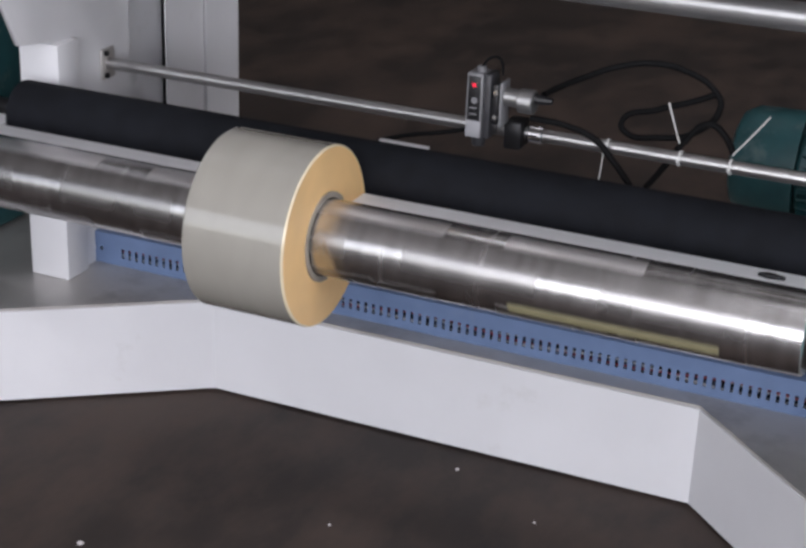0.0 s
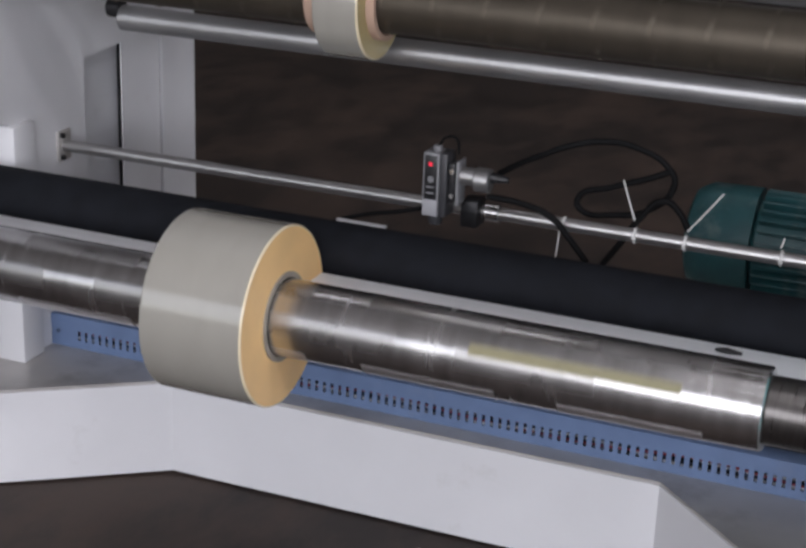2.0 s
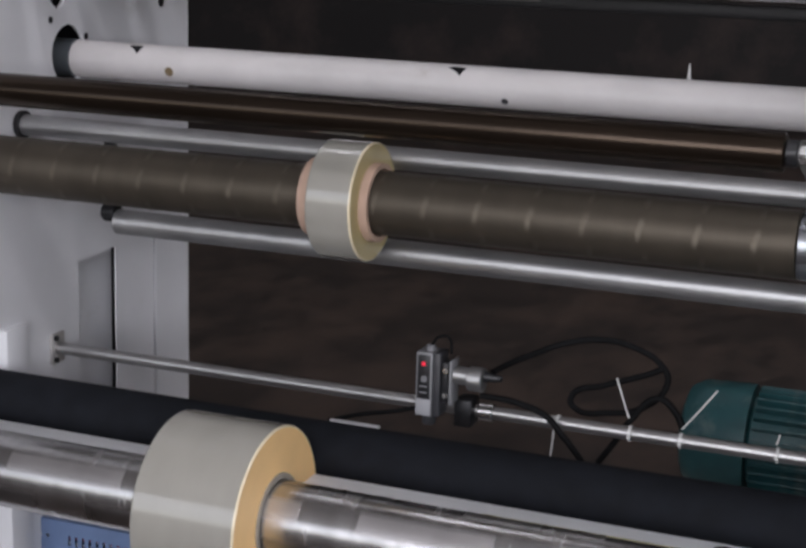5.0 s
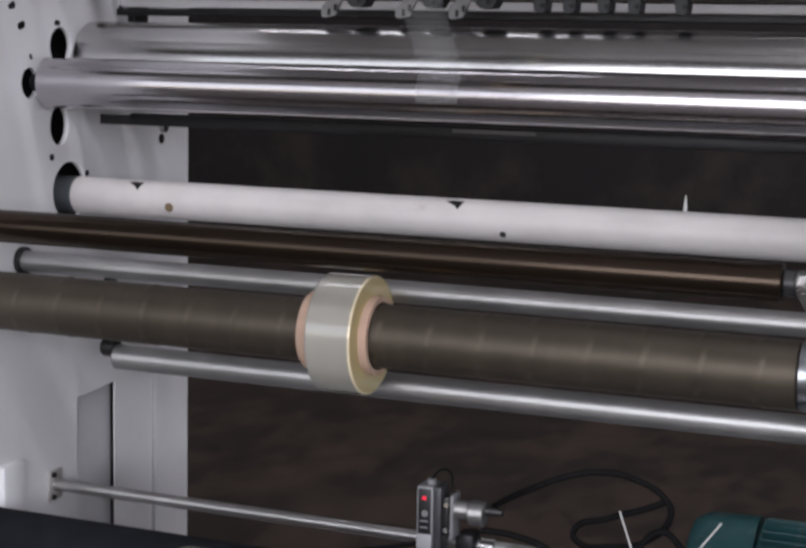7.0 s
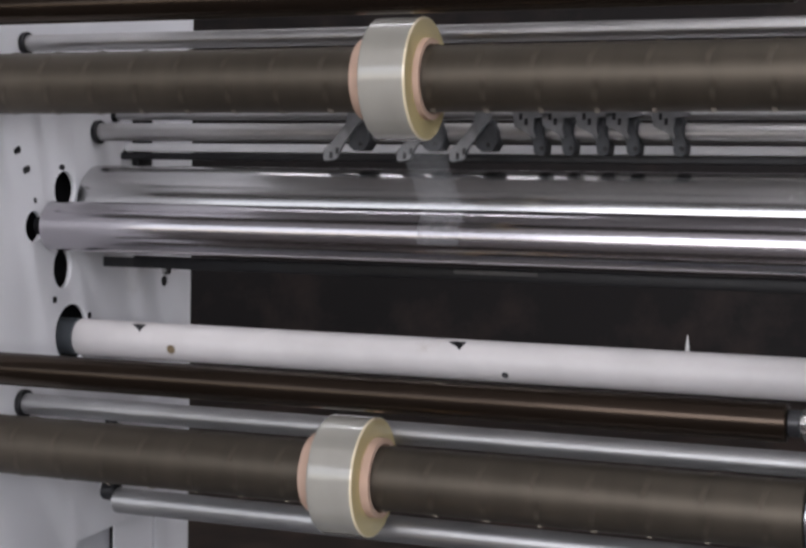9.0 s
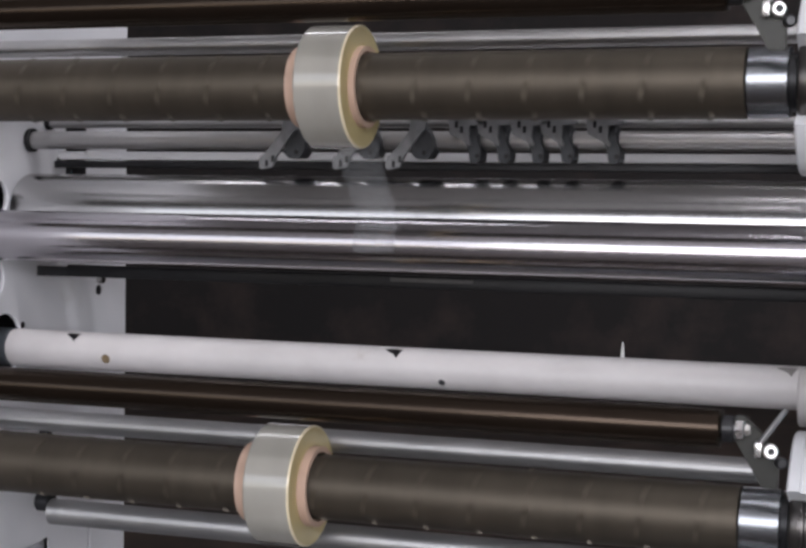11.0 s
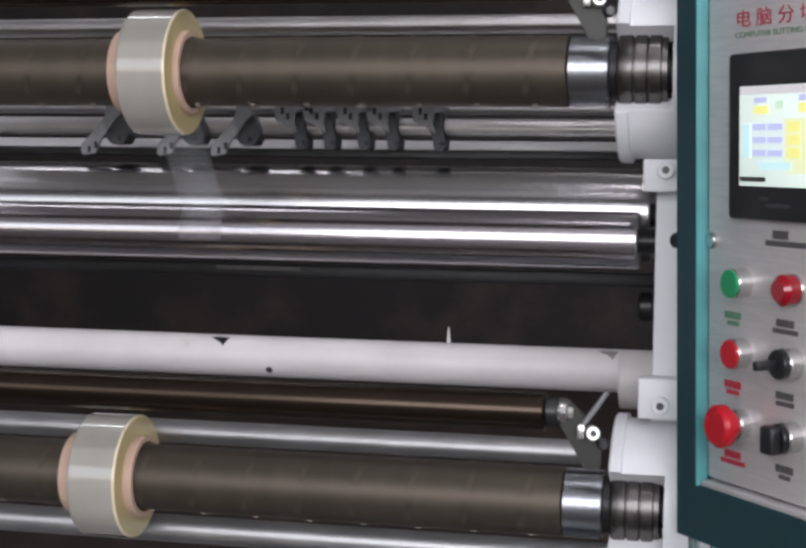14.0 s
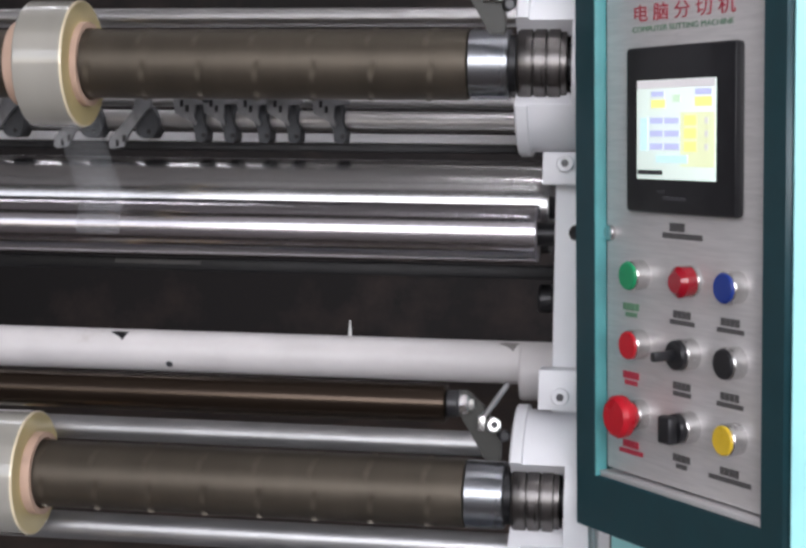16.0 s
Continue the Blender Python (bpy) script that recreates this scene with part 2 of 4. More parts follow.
def hall():
    tagged(part("floor", box((-9, -7, -0.1), (9, 9, 0)), FLOOR), "dark brown stained concrete workshop floor", "floor", kind="structure")
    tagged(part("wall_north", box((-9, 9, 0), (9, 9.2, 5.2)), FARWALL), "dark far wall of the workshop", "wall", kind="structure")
    # unseen west wall; near-black colour stands in for the hall's unlit side
    tagged(part("wall_west", box((-9.2, -7, 0), (-9, 9, 5.2)), FARWALL), "plain plastered hall wall out of view", "wall", kind="structure")
    tagged(part("wall_east", box((9, -7, 0), (9.2, 9, 5.2)), HALL), "plain plastered hall wall out of view", "wall", kind="structure")
    tagged(part("ceiling", box((-9, -7, 5.2), (9, 9, 5.4)), CEIL), "plain grey hall ceiling", "ceiling", kind="structure")
    # the wall behind the camera, with a wide band of windows
    bm = box((-9, -7.2, 0), (9, -7, 0.9))
    box((-9, -7.2, 4.4), (9, -7, 5.2), bm=bm)
    box((-9, -7.2, 0.9), (-7.6, -7, 4.4), bm=bm)
    box((-3.6, -7.2, 0.9), (-3.0, -7, 4.4), bm=bm)
    for x in (-0.15, 4.1, 8.35):
        box((x, -7.2, 0.9), (x + 0.15 if x < 8 else 9, -7, 4.4), bm=bm)
    tagged(part("wall_south", bm, HALL), "plastered hall wall with a band of windows", "wall", kind="structure")
    # the first, dim lamp is added fill to lift the rollers' left reflections
    for x, w, k in ((-5.6, 3.9, 0.17), (-1.58, 2.8, 0.85), (2.05, 4.1, 1.02), (6.23, 4.1, 1.3)):
        area("window_fill_light", (x, -6.99, 2.65), (x, 0, 2.3), w, 3.5, k * 285 * w / 4.1, DAY)
    # added fill for the far side plate; the east wall has no window
    area("window_fill_light", (8.95, 1.0, 2.8), (0, 1.2, 1.2), 6.0, 3.2, 540, DAY)
    # rows of ceiling lamps over the machine
    for y, row in ((-1.2, (0.3, 3.0)), (0.7, (0.3, 3.0)), (3.4, (-2.4, 0.3))):
        for x in row:
            lamp = thing("ceiling_lamp", "white twin fluorescent tube lamp under the ceiling", "ceiling lamp", (x, y, 0), group="lamps under the ceiling")
            part("housing", box((-0.75, -0.09, 4.94), (0.75, 0.09, 5.2), 0.01), WHITE, lamp)
            for dy in (-0.05, 0.05):
                part("tube", lathe(rod(-0.72, 0.72, 0.018, seg=16), 16, at=(0, dy, 4.92)), TUBELIGHT, lamp)
            area("tube_light", (x, y, 4.88), (x, y, 0), 1.4, 0.2, 26 if y < 3 else 5, DAY)


hall()

# ---- the machine: setting of frames ----
X0 = -1.25   # inner face of the far side plate
XR = -0.122  # inner face of the near side plate
BASE_TOP = 0.143


def base_frame():
    b = thing("machine_base", "white painted steel machine base with bare metal top", "machine base")
    outline = [(-1.6, 1.33), (-1.028, 1.736), (-0.336, 1.741), (0.25, 1.16), (0.9, 1.16), (0.9, 2.35), (-1.6, 2.35)]
    part("skirt", slab(outline, 0.004, BASE_TOP - 0.004), WHITE, b, smooth=False)
    inner = [(x, y + 0.003) for x, y in outline]
    part("top_plate", slab(inner, BASE_TOP - 0.004, BASE_TOP), PLATE, b, "bare grey metal top sheet", smooth=False)


def side_plate():
    s = thing("side_plate", "white painted steel side plate of the machine with drilled holes", "machine frame", (X0, 0, 0))
    outline = [(1.50, 1.62), (1.50, 0.62), (1.596, 0.561), (1.626, 0.50), (1.70, 0.49), (1.70, BASE_TOP), (1.880, BASE_TOP), (1.880, 0.545), (2.099, 0.556), (2.099, BASE_TOP), (2.2, BASE_TOP), (2.2, 1.62)]
    holes = [ring(1.848, 1.046, 0.026, 0.026), ring(1.776, 0.996, 0.020, 0.021), ring(1.843, 0.937, 0.022, 0.028), ring(1.868, 0.844, 0.042, 0.042)]
    bm = pierced(outline, holes, 0.008)
    bmesh.ops.transform(bm, matrix=Matrix.Translation((-0.004, 0, 0)) @ UP, verts=bm.verts)
    part("plate", bm, WHITE, s, smooth=False)
    part("recess_panel", box((-0.049, 1.85, BASE_TOP), (-0.046, 2.040, 0.60)), WHITE, s, smooth=False)
    part("recess_panel", box((-0.0075, 1.989, BASE_TOP), (-0.0055, 2.0985, 0.60)), WHITE, s, smooth=False)
    # black strip added behind the gap to paint the seam's shade
    part("seam_shade", box((-0.060, 2.03, BASE_TOP), (-0.0500, 2.13, 0.60)), PLASTIC, s, smooth=False)
    # added black sheet, so the drilled holes read as shaded
    part("backing", box((-0.07, 1.52, 0.62), (-0.05, 2.19, 1.6)), BLACK, s, "black sheet added to darken the holes", smooth=False)
    for y, z, r in ((1.733, 1.096, 0.004), (1.754, 1.071, 0.005), (1.837, 1.077, 0.004), (1.778, 1.030, 0.003), (1.914, 1.069, 0.007), (1.935, 1.072, 0.005), (2.002, 1.103, 0.005), (1.824, 0.894, 0.005), (1.910, 0.867, 0.005), (2.117, 0.907, 0.008), (1.760, 1.073, 0.005), (1.739, 1.098, 0.005), (1.842, 1.077, 0.004), (1.777, 1.032, 0.003)):
        part("screw_hole", disc((0, y, z), (1, 0, 0), r, 0.0005, 12), BLACK, s, "small dark screw hole")
    part("cable_bracket", box((0, 2.02, 1.075), (0.012, 2.06, 1.16), 0.002), BLACK, s, "black bracket by the knife bar")
    for y, z in ((2.118, 0.925),):
        part("bolt", disc((0, y, z), (1, 0, 0), 0.008, 0.008, 12), STEEL, s)
    p = thing("frame_post", "short white square steel post on the machine base", "post", (-1.272, 1.718, 0))
    part("post", box((-0.032, -0.025, BASE_TOP), (0.032, 0.025, 0.487), 0.003), WHITE, p)
    g = thing("gear_cabinet", "dark teal gear housing outside the side plate", "gear housing", (-1.62, 1.9, 0))
    part("body", box((-0.18, -0.25, BASE_TOP), (0.18, 0.3, 1.3), 0.02), TEAL, g)


def near_plate():
    s = thing("near_side_plate", "white painted steel side plate beside the control cabinet", "machine frame", (XR, 0, 0))
    part("plate", box((0, 1.70, BASE_TOP), (0.05, 2.2, 1.62), 0.002), WHITE, s)
    for z0, z1, zb in ((1.053, 1.088, 1.076), (0.813, 0.856, 0.828)):
        c = part("clamp_block", box((-0.012, 1.665, z0), (0.05, 1.70, z1), 0.002), WHITE, s)
        bm = disc((0.012, 1.665, zb), (0, -1, 0), 0.0095, 0.008, 24, 0.0012)
        part("bolt_head", bm, WHITE, c, "white painted socket bolt head")
        part("bolt_socket", disc((0.012, 1.6572, zb), (0, -1, 0), 0.0045, 0.0006, 6), GREYP, c)
    part("bolt", disc((0.046, 1.69, 0.985), (0, -1, 0), 0.008, 0.01, 12), BLACK, s)


base_frame()
side_plate()
near_plate()


# ---- shafts, rollers and rods ----
SPIN = []  # things that turn: object, turns a second


def spun(name, label, category, y, z, rate, group=""):
    t = thing(name, label, category, (0, y, z), group)
    if rate:
        SPIN.append((t, (0, y, z), rate))
    return t


def rewind_shaft(y, z, rate, label):
    s = spun("rewind_shaft", label, "shaft", y, z, rate, group="rewind shafts")
    part("tube", lathe(rod(X0 + 0.002, -0.211, 0.0375, 0.001), 72), BRONZE, s)
    part("sleeve", lathe([(-0.2105, 0.02), (-0.2105, 0.0355), (-0.209, 0.037), (-0.169, 0.037), (-0.1675, 0.0355), (-0.1675, 0.02)], 64), SLEEVE, s, "polished steel sleeve")
    # neck coloured black to stand in for the shade of the gap here
    part("neck", lathe(rod(-0.169, -0.155, 0.031), 48), BLACK, s)
    grooves = [(-0.160, 0.02), (-0.160, 0.034), (-0.158, 0.041)]
    for k in range(3):
        x = -0.155 + k * 0.0145
        grooves += [(x, 0.0425), (x + 0.0115, 0.0425), (x + 0.0125, 0.0385), (x + 0.0135, 0.0385)]
    part("coupling", lathe(grooves + [(-0.108, 0.0385), (-0.108, 0.02)], 64), BLACKSTEEL, s, "dark steel coupling with grooves")
    part("journal", lathe(rod(-0.109, -0.06, 0.022), 32), BLACK, s)
    n = 0
    for row, a in enumerate((20, 80, 140, 200, 260, 320)):
        for k in range(16):
            x = X0 + 0.06 + k * 0.0625 + (row % 2) * 0.005
            m = Matrix.Rotation(radians(a), 4, "X") @ Matrix.Translation((x, 0, 0.0376)) @ Matrix.Rotation(radians(-14), 4, "Z")
            if n == 0:
                tab = part("leaf_tab", box((-0.003, -0.010, -0.002), (0.003, 0.010, 0.0002), 0.0, seg=1), TAB, s)
            else:
                tab = new("leaf_tab", tab.data)
                tab.parent = s
            tab.matrix_basis = m
            n += 1
    return s


SLEEVE = mat("bluish_polished_steel", (0.31, 0.325, 0.345), 0.27, 1.0, vary=0.1, scale=10, rvary=0.05)
BLACKSTEEL = mat("dark_turned_steel", (0.13, 0.122, 0.118), 0.3, 0.95, vary=0.15, scale=30, stretch=(6, 1, 1))
TAB = mat("worn_leaf_tab", (0.12, 0.103, 0.08), 0.45, 0.8, vary=0.2, scale=60)

UPY, UPZ = 1.65, 1.178
LOY, LOZ = 1.68, 0.7165
UNY, UNZ = 1.5, 0.3775
rewind_shaft(UPY, UPZ, 4.9, "upper dark brown rewind shaft with leaf tabs between side plates")
rewind_shaft(LOY, LOZ, 4.9, "lower dark brown rewind shaft with leaf tabs between side plates")

LEAFD = mat("dull_leaf_steel", (0.40, 0.39, 0.385), 0.29, 1.0, vary=0.12, scale=20)
LEAFL = mat("bright_leaf_steel", (0.62, 0.60, 0.60), 0.33, 0.9, vary=0.08, scale=20)
STICKER = mat("yellow_sticker", (0.30, 0.275, 0.16), 0.5, vary=0.1)
un = spun("unwind_shaft", "shiny steel unwind shaft low over the machine base", "shaft", UNY, UNZ, -3.08)
part("tube", lathe(rod(-1.36, -0.186, 0.0447, 0.002), 72), STEEL, un)
for row in range(6):
    for k in range(5):
        x = -1.30 + k * 0.225 + (row % 2) * 0.11
        if x + 0.16 > -0.2:
            continue
        leaf = part("leaf", lathe([(x, 0.0440), (x, 0.0451), (x + 0.155, 0.0451), (x + 0.155, 0.0440), (x, 0.0440)], 6, a0=row * 60, a1=row * 60 + 30), (LEAFD, LEAFL, LEAFD)[row % 3], un, "flat expanding leaf")
part("sticker", lathe([(-0.50, 0.0440), (-0.50, 0.0454), (-0.27, 0.0454), (-0.27, 0.0440), (-0.50, 0.0440)], 6, a0=-38, a1=-22), STICKER, un, "faded yellow sticker")
part("journal", lathe(rod(-0.1865, 0.06, 0.036), 48), BLACKSTEEL, un, "dark steel journal")
for x in (-1.36, 0.05):
    st = thing("bearing_stand", "white steel bearing stand under the unwind shaft", "bearing stand", (x, UNY, 0), group="bearing stands")
    part("column", box((-0.03, -0.05, 0.004), (-0.001, 0.05, UNZ + 0.06), 0.004), WHITE, st)


def film_roll(y, z, x0, x1, r, core_r, c0, c1, core_mat, edge_mat, rate, label):
    f = spun("film_roll", label, "film roll", y, z, rate, group="rolls of film")
    b = 0.0012
    wrap = [(x0 + 2 * b, r - b), (x0 + 2 * b, r), (x1 - 2 * b, r), (x1 - 2 * b, r - b)]
    part("film_wrap", lathe(wrap, 96), FILM, f)
    for xa, d in ((x0, 1), (x1, -1)):
        rim = [(xa + d * 2 * b, r - 0.0001), (xa + d * 1.2 * b, r - 0.0002), (xa + d * 0.4 * b, r - 0.0008), (xa + d * 0.1 * b, r - 2 * b)]
        # the right rim's pale colour paints the highlight along the film edge
        part("film_rim", lathe(rim, 96), RIM if d < 0 else FILM, f, "film rim with its highlight in the colour" if d < 0 else "")
    for xa, xb in ((x0 + b, x0), (x1 - b, x1)):
        face = [(xa, r - b * 2)]
        n = 14
        for i in range(n + 1):
            rr = r - b * 2 - (r - b * 2 - core_r) * i / n
            face.append((xb + (0.0004 if i % 2 else 0) * (1 if xb == x0 else -1), rr))
        face.append((xa, core_r))
        part("roll_face", lathe(face, 96), edge_mat, f, "cream edge of the wound film layers")
    part("core", lathe([(c0, core_r - 0.0065), (c0, core_r - 0.0002), (c1, core_r - 0.0002), (c1, core_r - 0.0065), (c0, core_r - 0.0065)], 72), core_mat, f, "paper core")
    return f


film_roll(UPY, UPZ, -0.694, -0.638, 0.0695, 0.046, -0.714, -0.631, CORE, DULLCREAM, 4.9, "clear film roll on a brown paper core round the upper shaft")
film_roll(LOY, LOZ, -0.7625, -0.7055, 0.0708, 0.047, -0.784, -0.695, CORE, DULLCREAM, 4.9, "clear film roll on a pinkish paper core round the lower shaft")
film_roll(UNY, UNZ, -0.867, -0.739, 0.107, 0.053, -0.870, -0.737, GREYCORE, CREAM, -3.08, "large clear film roll with cream edge on the unwind shaft")


def roller(name, label, y, z, r, x0, x1, material, rate=0.0, journal=0.0, j0=None, j1=None, category="roller"):
    t = spun(name, label, category, y, z, rate)
    part("shell", lathe(rod(x0, x1, r, min(0.002, r * 0.15)), 64), material, t)
    if journal:
        part("journal", lathe(rod(j0, j1, journal), 32), BLACK, t)
    return t


CHROME2 = mat("satin_chrome", (0.47, 0.465, 0.465), 0.21, 1.0, vary=0.10, scale=5, rvary=0.05)
rub = roller("rubber_roller", "matt black rubber roller behind the unwind shaft", 1.65, 0.4050, 0.0408, -1.268, 0.0, RUBBER, -2.0, 0.012, -1.32, 0.03)
roller("chrome_roller", "polished chrome roller across the machine", 1.8, 0.997, 0.0335, X0 + 0.012, -0.147, CHROME, 2.0, 0.014, X0 - 0.01, XR + 0.01)
roller("chrome_roller", "polished chrome guide roller behind the front one", 1.915, 1.0255, 0.056, X0 + 0.01, -0.141, CHROME2, 2.0, 0.014, X0 - 0.01, XR + 0.01)
for y, z in ((1.60, 0.8255), (1.57, 1.262)):
    t = roller("press_roller", "slim dark brown press roller over the rewind shaft", y, z, 0.0202, X0 + 0.0, -0.222, BROWN, 2.0)
    part("end_bearing", lathe(rod(-0.2225, -0.209, 0.014), 32), PLASTIC, t, "black end bearing")
    part("nut", lathe(rod(-0.209, -0.199, 0.011, seg=6), 6), STEEL, t)


ALU = mat("dull_aluminium", (0.46, 0.46, 0.46), 0.43, 0.95, vary=0.1, scale=6, rvary=0.06, stretch=(1.5, 1, 1))


def bar(name, label, y, z, r, x0, x1, material):
    t = thing(name, label, "bar", (0, y, z))
    part("bar", lathe(rod(x0, x1, r, 0.001), 40), material, t)
    if x0 == X0:
        part("end_collar", lathe(rod(x0 + 0.0005, x0 + 0.008, r * 1.35, 0.001), 32), BLACK, t, "dark end collar")
    return t


lb = bar("guide_bar", "bright steel guide bar under the lower rewind shaft", 1.75, 0.642, 0.0165, -1.10, XR, ALU)
part("collar", lathe(rod(-1.120, -1.10, 0.0125), 24, at=(0, 0, 0.012)), BLACK, lb, "black end collar")
part("link", box((-1.117, -0.006, 0.0), (-1.103, 0.006, 0.112), 0.002), BLACK, lb, "black link to the bar above")
bar("guide_bar", "bright steel guide bar behind the press roller", 1.75, 0.7595, 0.014, X0, -0.19, ALU)
bar("guide_bar", "bright steel guide bar behind the upper shaft", 1.75, 1.2387, 0.011, X0, XR, ROD)
bar("knife_bar", "steel bar that carries the slitting knives", 1.925, 1.129, 0.0125, X0, XR, ROD)
bar("thin_bar", "thin steel bar behind the knife bar", 1.97, 1.155, 0.007, X0, XR, ROD)
GREYSTRIP = mat("dull_grey_strip", (0.10, 0.095, 0.095), 0.5, 0.3, vary=0.2, scale=30)
br = thing("cross_bar", "light grey flat cross bar behind the knives", "bar")
part("bar", box((X0, 2.0, 1.1040), (XR, 2.02, 1.1160), 0.002), WHITE, br)
br = thing("cross_bar", "black flat cross bar behind the knives", "bar")
part("bar", box((X0, 1.99, 1.0920), (XR, 1.999, 1.1020), 0.001), BLACK, br)
br = thing("cross_bar", "black cross bar under the chrome rollers", "bar")
part("bar", box((-1.2, 1.945, 0.936), (XR, 1.955, 0.953), 0.001), BLACK, br)
part("bracket", box((X0, 1.946, 0.936), (-1.2, 1.954, 0.950)), BLACK, br)
part("name_strip", box((-0.708, 1.942, 0.9445), (-0.593, 1.9445, 0.9500), 0.0005, seg=1), GREYSTRIP, br, "dull grey metal strip")
br = thing("edge_strip", "pale flat steel strip below the rubber roller", "strip")
part("strip", box((X0 - 0.02, 1.545, 0.3936), (0.0, 1.603, 0.3976), 0.001), WHITE, br)
part("bracket", box((-1.300, 1.600, 0.3936), (-1.2705, 1.693, 0.3976)), WHITE, br)
part("stand", box((-0.02, 1.580, BASE_TOP), (0.0, 1.600, 0.3934)), WHITE, br)

part("bright_edge", box((-0.766, 1.700, 0.4295), (-0.700, 1.706, 0.4325)), WHITE, br, "short white edge behind the roller", smooth=False)
part("edge_stand", box((-0.741, 1.706, 0.350), (-0.725, 1.709, 0.4294)), TUBE_WHITE, br)
part("edge_drop", box((-0.741, 1.590, 0.350), (-0.725, 1.594, 0.3934)), TUBE_WHITE, br)
part("edge_foot", box((-0.741, 1.590, 0.346), (-0.725, 1.709, 0.3498)), TUBE_WHITE, br)
part("hook", lathe([(-0.260, 1e-6), (-0.260, 0.002), (-0.248, 0.0045), (-0.231, 0.002), (-0.231, 1e-6)], 12, at=(0, 1.580, 0.3995)), BLACK, br, "small black hook")

SCRAPE = mat("scraped_paint", (0.26, 0.24, 0.23), 0.6, vary=0.2, scale=60)
RUST = mat("brown_stain", (0.22, 0.16, 0.09), 0.7, vary=0.3, scale=90)
DARKSLEEVE = mat("dark_grey_sleeve", (0.085, 0.095, 0.105), 0.5, 0.2, vary=0.15, scale=30)
beam = thing("tie_beam", "worn white painted round tie beam with cut notches", "beam", (0, 1.9, 0.8365))
part("tube", lathe(rod(X0 - 0.006, XR, 0.0262, 0.001), 56), TUBE_WHITE, beam)
part("end_flange", lathe(rod(-0.174, XR, 0.0358, 0.002), 56, at=(0, 0, -0.0100)), TUBE_WHITE, beam, "thicker white end of the beam")
part("end_sleeve", lathe(rod(X0 - 0.045, X0 - 0.0065, 0.0270, 0.001), 40), DARKSLEEVE, beam, "dark grey end sleeve in its hole")
for x, a, w in ((-1.153, 52, 0.011), (-0.681, 52, 0.012), (-0.188, 56, 0.012)):
    bm = bmesh.new()
    outline = [(-w, 0.004), (-0.3 * w, 0.006), (w, 0.005), (0.75 * w, -0.002), (0.5 * w, -0.009), (0.1 * w, -0.004)]
    lo = [bm.verts.new((px, py, -0.003)) for px, py in outline]
    hi = [bm.verts.new((px, py, 0.0003 - py * py * 12)) for px, py in outline]
    bm.faces.new(lo[::-1])
    bm.faces.new(hi)
    for i in range(len(outline)):
        j = (i + 1) % len(outline)
        bm.faces.new((lo[i], lo[j], hi[j], hi[i]))
    bmesh.ops.transform(bm, matrix=Matrix.Translation((x, 0, 0)) @ Matrix.Rotation(radians(90 - a), 4, "X") @ Matrix.Translation((0, 0, 0.0262)), verts=bm.verts)
    part("notch", bm, SCRAPE if x > -0.3 else BLACK, beam, "ragged dark notch cut into the tube", smooth=False)
for x, a in ((-0.613, 213), (-1.095, 196)):
    part("spot", disc((x, -0.0258 * math.cos(radians(180 - a)), 0.0258 * math.sin(radians(180 - a))), (0, -math.cos(radians(180 - a)), math.sin(radians(180 - a))), 0.0045 if x > -1 else 0.0065, 0.0008, 14), GREYP if x > -1 else RUST, beam, "small dull spot of wear")


part("loose_tie", lathe([(0.11, 1e-6), (0.11, 0.004), (0.15, 0.0035), (0.175, 0.0006), (0.175, 1e-6)], 12), TIE, beam, "white plastic strip behind the beam").matrix_basis = Matrix.Translation((-0.394, 0.033, -0.132)) @ Matrix.Rotation(radians(-90), 4, "Y")
hb = thing("bearing_hub", "black bearing hub on the near side plate", "bearing hub", (0, 1.95, 0.912))
part("hub", lathe([(-0.158, 1e-6), (-0.158, 0.015), (-0.155, 0.018), (-0.142, 0.018), (-0.141, 0.0165), (-0.138, 0.0165), (-0.137, 0.018), (XR, 0.018), (XR, 1e-6)], 32), PLASTIC, hb)

# ---- bearing housings on the near side ----
def housing(y, z):
    h = thing("bearing_housing", "white painted round bearing housing with an open window", "bearing housing", (0, y, z), group="bearing housings")
    prof = [(-0.160, 0.060), (-0.160, 0.093), (-0.158, 0.095), (-0.147, 0.095), (-0.146, 0.090), (-0.075, 0.090), (-0.075, 0.060), (-0.160, 0.060)]
    part("shell", lathe(prof, 60, a0=28.5, a1=331.5), WHITE, h)
    part("end_ring", lathe([(-0.1015, 0.024), (-0.1015, 0.0895), (-0.0755, 0.0895), (-0.0755, 0.024), (-0.1015, 0.024)], 60), WHITE, h)
    # black ring added to paint the shade inside the housing window
    part("inner_shade", lathe([(-0.1035, 0.024), (-0.1035, 0.058), (-0.102, 0.058), (-0.102, 0.024), (-0.1035, 0.024)], 48), PLASTIC, h, "black ring for the shade inside the housing")


housing(1.69, UPZ)
housing(1.71, LOZ)


